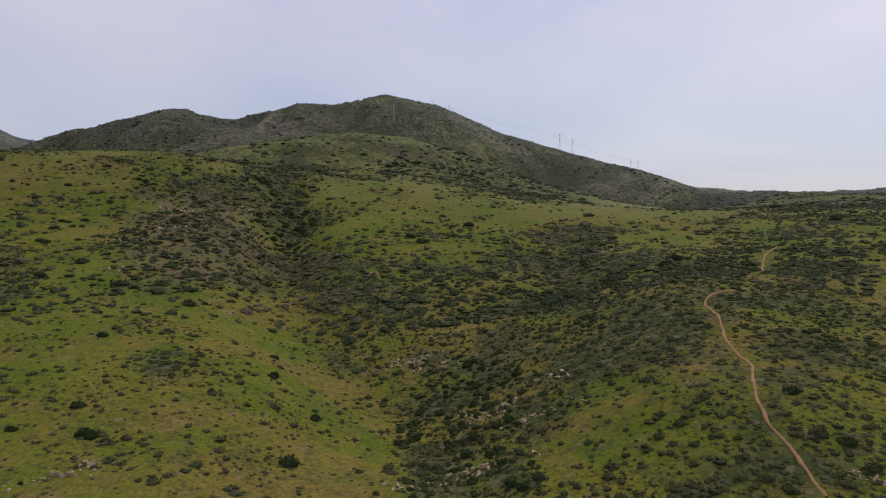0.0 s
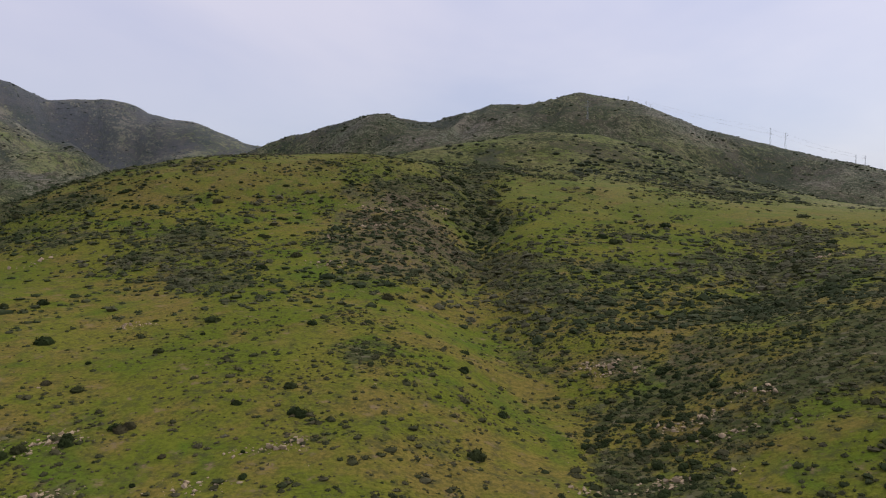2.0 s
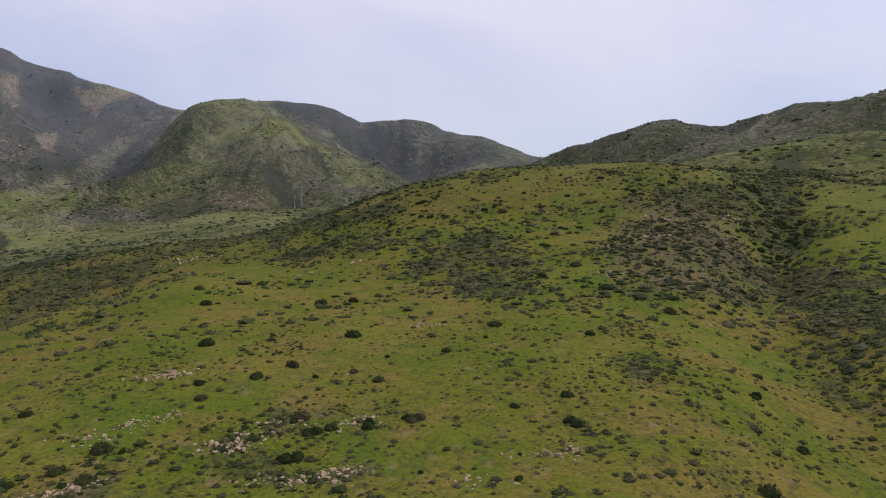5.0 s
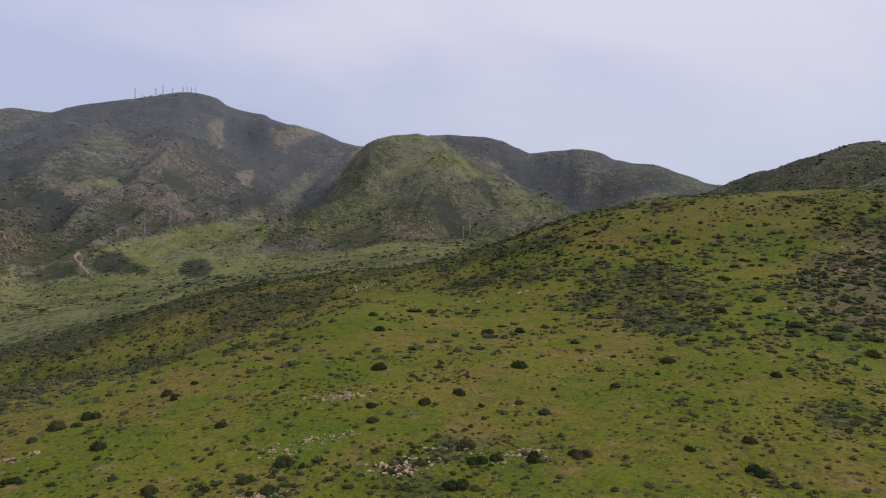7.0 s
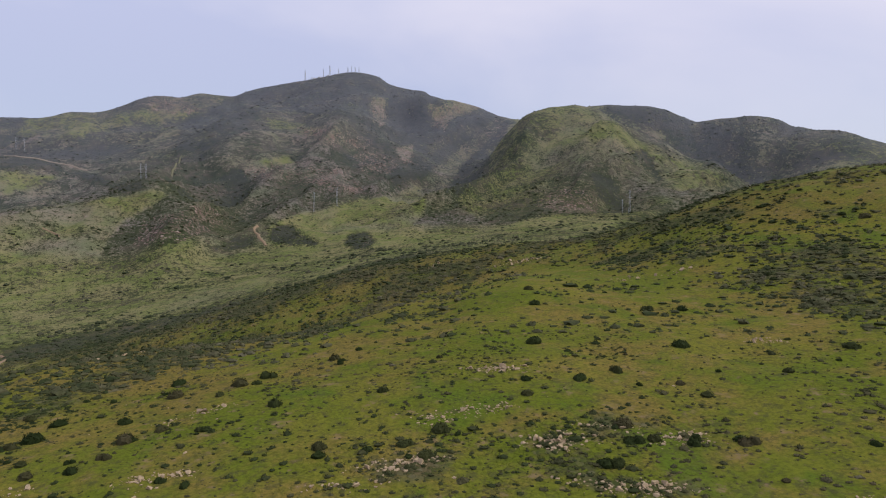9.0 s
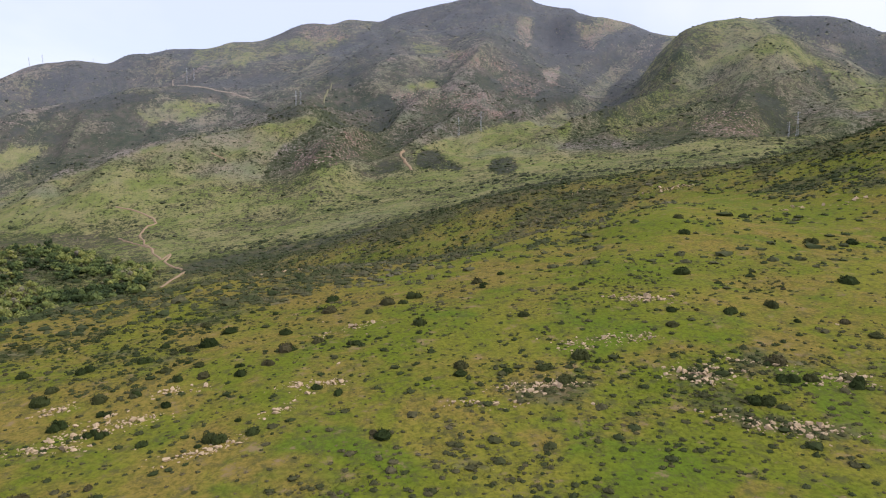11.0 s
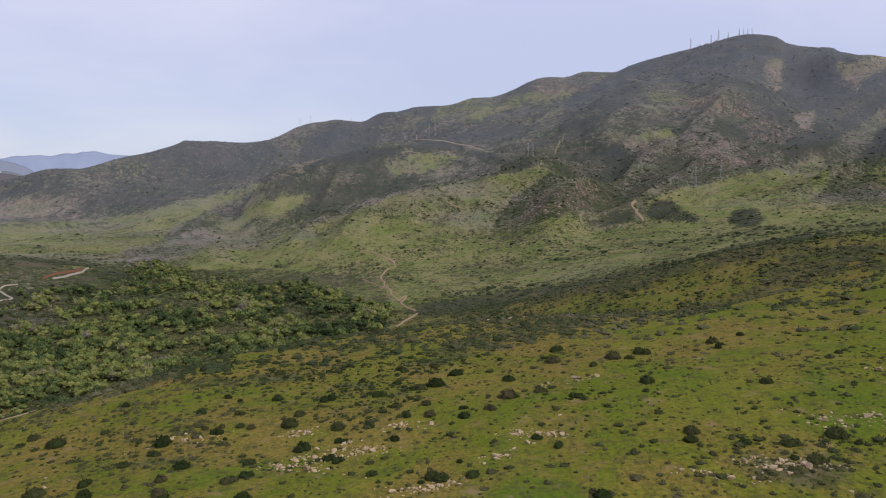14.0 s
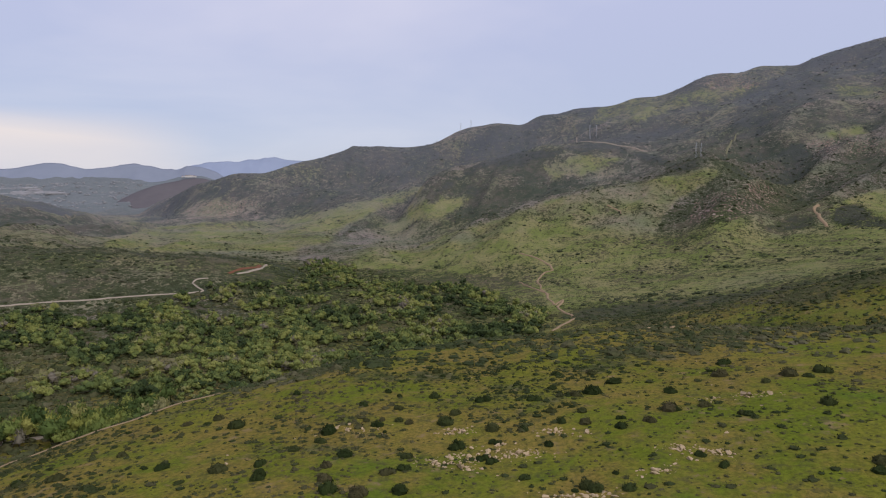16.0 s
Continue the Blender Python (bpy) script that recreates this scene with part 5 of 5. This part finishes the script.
spread("chaparral", grounded(x, y, 0.5), rng.gamma(6, 0.32, len(x)).clip(0.9, 3.6), dot_kinds, HAZED_CHAPARRAL,
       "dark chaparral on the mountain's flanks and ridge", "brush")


bush_shapes = []


def bush_mesh(name):
    """A big round bush: a few leafy domes grown together."""
    pieces = []
    for _ in range(rng.integers(3, 6)):
        s = rng.uniform(0.45, 0.75)
        v, f = joined(mound(2, 0.2, 0.85), tufts(150, 1.0, 0.085, 0.85))
        pieces.append((v * s + (*rng.uniform(-0.42, 0.42, 2), 0.0), f))
    v, f = joined(*pieces)
    bush_shapes.append((v, f))
    ob = mesh_object(name, v, f, DARK_LEAF)
    me = ob.data
    bpy.data.objects.remove(ob)
    return me


bush_meshes = [bush_mesh("bush") for _ in range(7)]


def bush(x, y, width):
    ob = new("bush", bush_meshes[rng.integers(7)])
    z = height(np.array([x, x + 0.3 * width, x - 0.3 * width, x, x]), np.array([y, y, y, y + 0.3 * width, y - 0.3 * width])).min()
    k = 0.5 * width
    ob.matrix_world = pose(x, y, z - 0.02 * width, 0, 0, rng.uniform(0, 360)) @ Matrix.Diagonal((k, k * rng.uniform(0.75, 1), k * rng.uniform(1.0, 1.35), 1))
    size = "large" if width > 4 else "rounded"
    return tagged(ob, f"{size} dark green evergreen bush on the grassy slope", "bush", "bushes on the hillside")


for x0, y0, w0 in BUSHES_A + BUSHES_B + BUSHES_C + BUSHES_D + BUSHES_E:
    bush(x0, y0, min(w0, 2.0 + math.hypot(x0, y0) / 60))
x, y = scatter(900, 70, 420, 1.3)
m = clear_of_paths(x, y) & (lay(x, y)[0] > 8) & (fbm(x, y, 40, 2, 77) > 0.02)
for x0, y0 in list(zip(x[m], y[m]))[:100]:
    bush(float(x0), float(y0), float(rng.uniform(0.9, 2.6)))
x, y = scatter(900, 92, 200, 1.3, 66, 141)
m = clear_of_paths(x, y) & (fbm(x, y, 22, 2, 78) + 0.6 * soft_inside(x, y, EDGE_BUSHES) > 0.18)
for x0, y0 in list(zip(x[m], y[m]))[:90]:
    bush(float(x0), float(y0), float(rng.uniform(1.3, 3.4)))
for outline, many, small, big, r0 in ((GULLY_THICKET, 75, 2.2, 5.0, 180), (HILL_BUSHES, 110, 1.8, 4.2, 180), (LOW_HOLLOW, 55, 1.2, 2.6, 70),
                                      (HOLLOW_THICKET, 65, 1.2, 2.6, 70), (SPUR_GULLY, 45, 2.0, 4.6, 160)):
    x, y = scatter(9000, r0, 480 if r0 > 100 else 180, 1.3, -20, 60)
    m = (soft_inside(x, y, outline) > 0.5) & (fbm(x, y, 35, 2, 79) > (-0.15 if r0 > 100 else -1))
    x, y = x[m][:many], y[m][:many]
    spread("bushes", grounded(x, y, 0.1), 0.5 * rng.uniform(small, big, len(x)), bush_shapes, THICKET,
           "large dark green bushes crowding the hillside and its gully", "bushes")


# willows and cottonwoods of the river flat
def crown_mesh(name, leaves, level=2):
    pieces = []
    for _ in range(rng.integers(5, 8)):
        s = rng.uniform(0.28, 0.46)
        v, f = joined(mound(level - 1, 0.3, 0.8), tufts(leaves, 1.08, 0.21, 1.15, -0.3))
        a, q = rng.uniform(0, 6.28), rng.uniform(0.1, 0.55)
        pieces.append((v * s + (q * math.cos(a), q * math.sin(a), rng.uniform(0.35, 0.85)), f))
    return joined(*pieces)


def trunk_mesh():
    """A tapered trunk that forks into three limbs."""
    bm = bmesh.new()

    def limb(a, b, ra, rb):
        way = (b - a)
        rot = way.to_track_quat("Z", "Y").to_matrix().to_4x4()
        bmesh.ops.create_cone(bm, segments=6, radius1=ra, radius2=rb, depth=way.length,
                              matrix=Matrix.Translation((a + b) / 2) @ rot)
    fork = Vector((0.03, 0.02, 0.35))
    limb(Vector((0, 0, -0.1)), fork, 0.06, 0.045)
    for k in range(3):
        a = k * 2.1 + 0.4
        limb(fork, Vector((0.34 * math.cos(a), 0.34 * math.sin(a), 0.8)), 0.035, 0.012)
    me = bpy.data.meshes.new("trunk")
    bm.to_mesh(me)
    bm.free()
    me.materials.append(BARK)
    return me


def keep_mesh(name, vf, material):
    ob = mesh_object(name, *vf, material)
    me = ob.data
    bpy.data.objects.remove(ob)
    return me


crown_meshes = [keep_mesh("crown", crown_mesh("crown", 40), WILLOW) for _ in range(7)]
trunk_data = trunk_mesh()


def tree(x, y, tall):
    ob = new("willow_tree")
    ob.matrix_world = pose(x, y, land(x, y) - 0.1, 0, 0, rng.uniform(0, 360))
    wide = tall * rng.uniform(0.48, 0.7)
    for name, me in (("trunk", trunk_data), ("crown", crown_meshes[rng.integers(7)])):
        part = new(name, me)
        part.parent = ob
        part.scale = (wide, wide, tall)
    return tagged(ob, "yellow-green willow tree in spring leaf on the river flat", "tree", "trees of the river wood")


x, y = scatter(8600, 290, 1050, 1.35, 94, 141)
m = (soft_inside(x, y, WOOD, 0.02) > 0.5) & (lay(x, y)[0] < 14) & clear_of_paths(x, y)
m &= (fbm(x, y, 42, 3, 91) > -0.10) & (soft_inside(x, y, BURNT_FLAT, 0.02) < 0.5) & (soft_inside(x, y, SAND_FLAT, 0.02) < 0.5)
x, y = x[m], y[m]
order = np.argsort(np.hypot(x, y))
for k in order[:280]:
    tree(float(x[k]), float(y[k]), float(rng.uniform(4.5, 11.5)))
rest = order[280:]
wood_kinds = [crown_mesh("crown", 10, 2) for _ in range(8)]
spread("river_wood", grounded(x[rest], y[rest], 0.6), rng.uniform(2.4, 7.0, len(rest)), wood_kinds, WILLOW_MIX,
       "mixed willow and cottonwood thicket along the river", "wood", 1.35)
x, y = scatter(14000, 290, 1150, 1.5, 94, 141)
m = (soft_inside(x, y, WOOD, 0.03) > 0.3) & clear_of_paths(x, y)
x, y = x[m], y[m]
spread("undergrowth", grounded(x, y, 0.2), rng.gamma(5, 0.40, len(x)).clip(0.8, 4), far_kinds, BRUSH_MID,
       "dark tangled undergrowth between the river trees", "brush")

# ---- stones ----


def boulder_mesh(level=2):
    """A block broken along flat faces."""
    v, f = ico(level)
    v = v * (1 + 0.12 * rng.uniform(-1, 1, (len(v), 1)))
    for _ in range(13):
        d = rng.normal(size=3)
        d /= np.linalg.norm(d)
        over = np.maximum(v @ d - rng.uniform(0.28, 0.62), 0)
        v = v - over[:, None] * d
    v = v * (1.25, rng.uniform(0.7, 1.1), rng.uniform(0.65, 1.0))
    return v, f


boulder_meshes = [keep_mesh("boulder", boulder_mesh(), STONE) for _ in range(10)]
heaps = []
for cx, cy in ROCKS:
    far = math.hypot(cx, cy)
    lie, long = math.atan2(cx, -cy) + rng.normal() * 0.25, 1.1 + far * 0.007
    for _ in range(rng.integers(4, 8)):
        p, q = rng.normal() * long * 1.5, rng.normal() * long * 0.5
        bx, by = cx + p * math.cos(lie) - q * math.sin(lie), cy + p * math.sin(lie) + q * math.cos(lie)
        s = rng.uniform(0.25, 0.68) * (1 + far / 350)
        ob = new("boulder", boulder_meshes[rng.integers(10)])
        ob.matrix_world = pose(bx, by, land(bx, by) + 0.15 * s, rng.uniform(-30, 30), rng.uniform(-30, 30), rng.uniform(0, 360)) @ Matrix.Scale(s, 4)
        heaps.append((bx, by, lie, long))
        tagged(ob, "pale weathered granite boulder half sunk in the slope", "boulder", "boulders of the outcrops")
stone_kinds = [boulder_mesh(1) for _ in range(5)]
x, y = scatter(260, 65, 420, 1.3)
for hx, hy, lie, long in heaps:
    p, q = rng.normal(size=11) * long * 1.0, rng.normal(size=11) * long * 0.45
    x = np.concatenate([x, hx + p * math.cos(lie) - q * math.sin(lie)])
    y = np.concatenate([y, hy + p * math.sin(lie) + q * math.cos(lie)])
spread("loose_stones", grounded(x, y, 0.0), rng.gamma(2.2, 0.10, len(x)).clip(0.07, 0.6), stone_kinds, STONE,
       "small pale stones scattered over the grass", "stones")

# ---- masts, pylons and cables ----


def bars(pairs, thick):
    """Square bars between pairs of points, as one bmesh."""
    bm = bmesh.new()
    for a, b in pairs:
        a, b = Vector(a), Vector(b)
        rot = (b - a).to_track_quat("Z", "Y").to_matrix().to_4x4()
        bmesh.ops.create_cube(bm, size=1, matrix=Matrix.Translation((a + b) / 2) @ rot @ Matrix.Diagonal((thick, thick, (b - a).length, 1)))
    return bm


def part(name, bm, material, parent, label=""):
    me = bpy.data.meshes.new(name)
    bm.to_mesh(me)
    bm.free()
    me.materials.append(material)
    ob = new(name, me)
    ob.parent = parent
    return tagged(ob, label)


def lattice(tall, foot, top, rungs):
    """Legs and braces of a square lattice tower."""
    corner = lambda k, s: ((foot + (top - foot) * s) * (1, 1, -1, -1)[k % 4], (foot + (top - foot) * s) * (1, -1, -1, 1)[k % 4], tall * s)
    legs = [(corner(k, 0), corner(k, 1)) for k in range(4)]
    braces = []
    for j in range(rungs):
        a, b = j / rungs, (j + 1) / rungs
        for k in range(4):
            braces += [(corner(k, a), corner(k + 1, b)), (corner(k + 1, a), corner(k, b)), (corner(k, b), corner(k + 1, b))]
    return legs, braces


def pylon(x, y, tall, turn):
    ob = new("power_pylon")
    ob.matrix_world = pose(x, y, land(x, y) - 0.8, 0, 0, turn)
    far = math.hypot(x, y)
    t = 0.000022 * far + 0.045
    legs, braces = lattice(tall, tall * 0.040, tall * 0.014, 6)
    for a, b in legs:
        part("leg", bars([(a, b)], t * 1.3), STEEL, ob)
    part("bracing", bars(braces, t * 0.4), STEEL, ob)
    for s, w in ((0.68, 0.11), (0.81, 0.14), (0.94, 0.10)):
        q = tall * w
        part("crossarm", bars([((-q, 0, tall * s), (q, 0, tall * s)), ((-q, 0, tall * s), (0, 0, tall * (s + 0.05))),
                               ((q, 0, tall * s), (0, 0, tall * (s + 0.05)))], t), STEEL, ob)
    return tagged(ob, "grey steel lattice power pylon on the hillside", "pylon", "power pylons")


for x0, y0, h0 in PYLONS:
    pylon(x0, y0, h0, math.degrees(math.atan2(y0, x0)) + 90 + 20)


def mast(x, y, tall):
    ob = new("radio_mast")
    ob.matrix_world = pose(x, y, land(x, y) - 1.5, 0, 0, rng.uniform(0, 90))
    wide = 0.035 * tall + 0.6
    legs, braces = lattice(tall, wide, wide * 0.55, 8)
    for a, b in legs:
        part("leg", bars([(a, b)], 0.3), STEEL, ob)
    part("bracing", bars(braces, 0.13), STEEL, ob)
    part("antenna", bars([((0, 0, tall), (0, 0, tall * 1.14))], 0.35), STEEL, ob)
    if tall > 30:
        drums = bmesh.new()
        for s in (0.55, 0.72):
            bmesh.ops.create_cone(drums, cap_ends=True, segments=12, radius1=1.5, radius2=1.5, depth=1.0,
                                  matrix=Matrix.Translation((wide + 0.4, 0, tall * s)) @ Matrix.Rotation(radians(90), 4, "Y"))
        part("dish", drums, PALE_WALL, ob, "pale drum antennas")
    return tagged(ob, "tall lattice radio mast on the mountain's summit", "mast", "radio masts of the summit")


for x0, y0, h0 in MASTS:
    mast(x0, y0, 0.84 * h0)


def hut(x, y, wide, deep, tall, turn, label):
    ob = new("equipment_hut")
    ob.matrix_world = pose(x, y, land(x, y) - 1.0, 0, 0, turn)
    walls = bmesh.new()
    bmesh.ops.create_cube(walls, size=1, matrix=Matrix.Translation((0, 0, tall / 2)) @ Matrix.Diagonal((wide, deep, tall, 1)))
    part("wall", walls, PALE_WALL, ob)
    roof = bmesh.new()
    bmesh.ops.create_cube(roof, size=1, matrix=Matrix.Translation((0, 0, tall + 0.2)) @ Matrix.Diagonal((wide + 0.8, deep + 0.8, 0.4, 1)))
    part("roof", roof, STEEL, ob)
    return tagged(ob, label, "hut", "huts of the summit")


for k, (x0, y0) in enumerate([(-2585, 746), (-2579, 764), (-2569, 795), (-2540, 885)]):
    hut(x0, y0, 9 + 2 * (k % 2), 6, 4.2, 15 + 10 * k, "small pale equipment hut beside the radio masts")


def cable(a, b, sag):
    cu = bpy.data.curves.new("power_cable", "CURVE")
    cu.dimensions, cu.bevel_depth, cu.bevel_resolution = "3D", 0.04, 0
    sp = cu.splines.new("POLY")
    sp.points.add(16)
    for k in range(17):
        s = k / 16
        p = Vector(a).lerp(Vector(b), s)
        sp.points[k].co = (p.x, p.y, p.z - sag * 4 * s * (1 - s), 1)
    cu.materials.append(STEEL)
    return tagged(new("power_cable", cu), "thin grey power cable hung between pylons", "cable", "power cables")


for a, b in ((0, 3), (3, 5), (1, 4), (4, 6)):
    for s in (0.68, 0.94):
        ends = [(x0, y0, land(x0, y0) + h0 * s) for x0, y0, h0 in (PYLONS[a], PYLONS[b])]
        cable(*ends, 4)

# ---- the distance: ranges, a town on the plain, a large house on a hill ----


# the ranges' base colours carry the distance haze as paint
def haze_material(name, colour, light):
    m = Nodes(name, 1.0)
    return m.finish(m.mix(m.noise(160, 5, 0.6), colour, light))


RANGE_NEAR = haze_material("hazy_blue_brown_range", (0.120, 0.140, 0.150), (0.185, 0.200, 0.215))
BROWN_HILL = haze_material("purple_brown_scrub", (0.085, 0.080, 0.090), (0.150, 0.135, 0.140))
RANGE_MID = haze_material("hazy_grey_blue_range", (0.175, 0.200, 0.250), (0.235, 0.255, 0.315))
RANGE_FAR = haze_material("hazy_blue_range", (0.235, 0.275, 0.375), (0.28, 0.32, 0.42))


def mountain_range(name, r, b0, b1, peaks, base, material, label, seed):
    """A ridge with spurs; peaks: bearing, height."""
    n, k = 420, 22
    b = np.linspace(b0, b1, n)
    pk = np.array(peaks, float)
    top = pchip(pk[:, 0], pk[:, 1], b)
    top = top + 0.02 * (top - base) * fbm(b * 10, b * 0 + seed, 14, 3, seed)
    verts = []
    for j in range(k):
        s = j / (k - 1)
        rr = r - 420 * s * (1 + 0.25 * np.sin(np.radians(b) * 20 + seed))
        x, y = -np.sin(np.radians(b)) * rr, np.cos(np.radians(b)) * rr
        z = base + (top - base) * (1 - s) ** 1.3 + (0.12 + 0.5 * s * (1 - s)) * (top - base) * (1 - s) * fbm(x * 0.6, y, 210, 4, seed)
        verts.append(np.stack([x, y, z], -1))
    back = verts[0] * (1.05, 1.05, 0) + (0, 0, base)
    verts = np.concatenate([back] + verts)
    i = np.arange(k)[:, None] * n + np.arange(n - 1)
    faces = np.stack([i, i + 1, i + n + 1, i + n], -1).reshape(-1, 4)
    return tagged(mesh_object(name, verts, faces, material, True), label, "mountains", kind="structure")


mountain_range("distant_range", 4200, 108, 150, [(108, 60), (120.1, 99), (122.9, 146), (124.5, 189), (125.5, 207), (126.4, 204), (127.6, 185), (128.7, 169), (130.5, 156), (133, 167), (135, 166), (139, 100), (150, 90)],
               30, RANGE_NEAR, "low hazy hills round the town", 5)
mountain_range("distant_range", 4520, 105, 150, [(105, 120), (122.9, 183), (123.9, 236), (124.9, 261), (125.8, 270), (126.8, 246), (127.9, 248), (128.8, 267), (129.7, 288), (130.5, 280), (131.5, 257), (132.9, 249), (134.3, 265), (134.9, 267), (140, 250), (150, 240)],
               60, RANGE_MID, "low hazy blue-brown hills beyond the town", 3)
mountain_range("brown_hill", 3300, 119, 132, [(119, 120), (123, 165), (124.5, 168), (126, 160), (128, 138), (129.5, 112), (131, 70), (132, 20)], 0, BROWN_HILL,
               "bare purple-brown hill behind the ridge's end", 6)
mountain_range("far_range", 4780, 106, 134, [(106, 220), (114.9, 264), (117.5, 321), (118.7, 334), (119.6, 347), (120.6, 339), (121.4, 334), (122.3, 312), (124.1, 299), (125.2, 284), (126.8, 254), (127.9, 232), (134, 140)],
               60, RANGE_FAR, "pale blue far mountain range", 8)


def house(x, y, wide, deep, tall, turn, wall, roof_mat):
    """Walls and a low hipped roof, as corner and triangle arrays."""
    c, s = math.cos(turn), math.sin(turn)
    z = land(x, y) - 0.5
    base = [(-wide, -deep, 0), (wide, -deep, 0), (wide, deep, 0), (-wide, deep, 0)]
    v = [(*p[:2], 0) for p in base] + [(*p[:2], tall) for p in base] + [(-wide * 0.5, 0, tall * 1.45), (wide * 0.5, 0, tall * 1.45)]
    v = np.array([(x + px * c - py * s, y + px * s + py * c, z + pz) for px, py, pz in v])
    f = np.array([(0, 1, 5), (0, 5, 4), (1, 2, 6), (1, 6, 5), (2, 3, 7), (2, 7, 6), (3, 0, 4), (3, 4, 7),
                  (4, 5, 9), (4, 9, 8), (5, 6, 9), (6, 7, 8), (6, 8, 9), (7, 4, 8)])
    return v, f


town = []
for _ in range(480):
    b, r = math.radians(rng.uniform(129, 143)), rng.uniform(3050, 4150)
    town.append(house(-math.sin(b) * r, math.cos(b) * r, rng.uniform(3, 8), rng.uniform(3, 5), rng.uniform(2.5, 4.5), rng.uniform(0, 3.14), 0, 0))
for _ in range(26):
    b, r = math.radians(rng.uniform(134.5, 141)), rng.uniform(3350, 3700)
    town.append(house(-math.sin(b) * r, math.cos(b) * r, rng.uniform(22, 55), rng.uniform(9, 14), rng.uniform(6, 9), b + rng.uniform(-0.2, 0.2), 0, 0))
tagged(mesh_object("town", *joined(*town), TOWN_WALL), "far town of small pale houses on the plain", "town", kind="stuff")


def hilltop_house(x, y, z):
    """A large pale house of several wings with tiled roofs."""
    ob = new("hilltop_house")
    ob.matrix_world = pose(x, y, z, 0, 0, math.degrees(math.atan2(y, x)) + 90) @ Matrix.Diagonal((0.95, 1.0, 1.0, 1))
    for ox, oy, w, d, h in ((0, 0, 30, 16, 11), (-24, 3, 20, 12, 8), (23, -2, 18, 14, 9), (42, 2, 10, 10, 6)):
        walls, roof = bmesh.new(), bmesh.new()
        bmesh.ops.create_cube(walls, size=1, matrix=Matrix.Translation((ox, oy, h / 2)) @ Matrix.Diagonal((w, d, h, 1)))
        part("wall", walls, PALE_WALL, ob)
        bmesh.ops.create_cone(roof, cap_ends=True, segments=4, radius1=0.78, radius2=0.25, depth=1,
                              matrix=Matrix.Translation((ox, oy, h + 1.2)) @ Matrix.Diagonal((w, d, 2.4, 1)) @ Matrix.Rotation(radians(45), 4, "Z"))
        part("roof", roof, ROOF_TILE, ob, "low clay-tiled roof")
    return tagged(ob, "large pale house with several wings on a far hilltop", "house")


hilltop_house(-4170 * math.sin(radians(125.8)), 4170 * math.cos(radians(125.8)), 197)
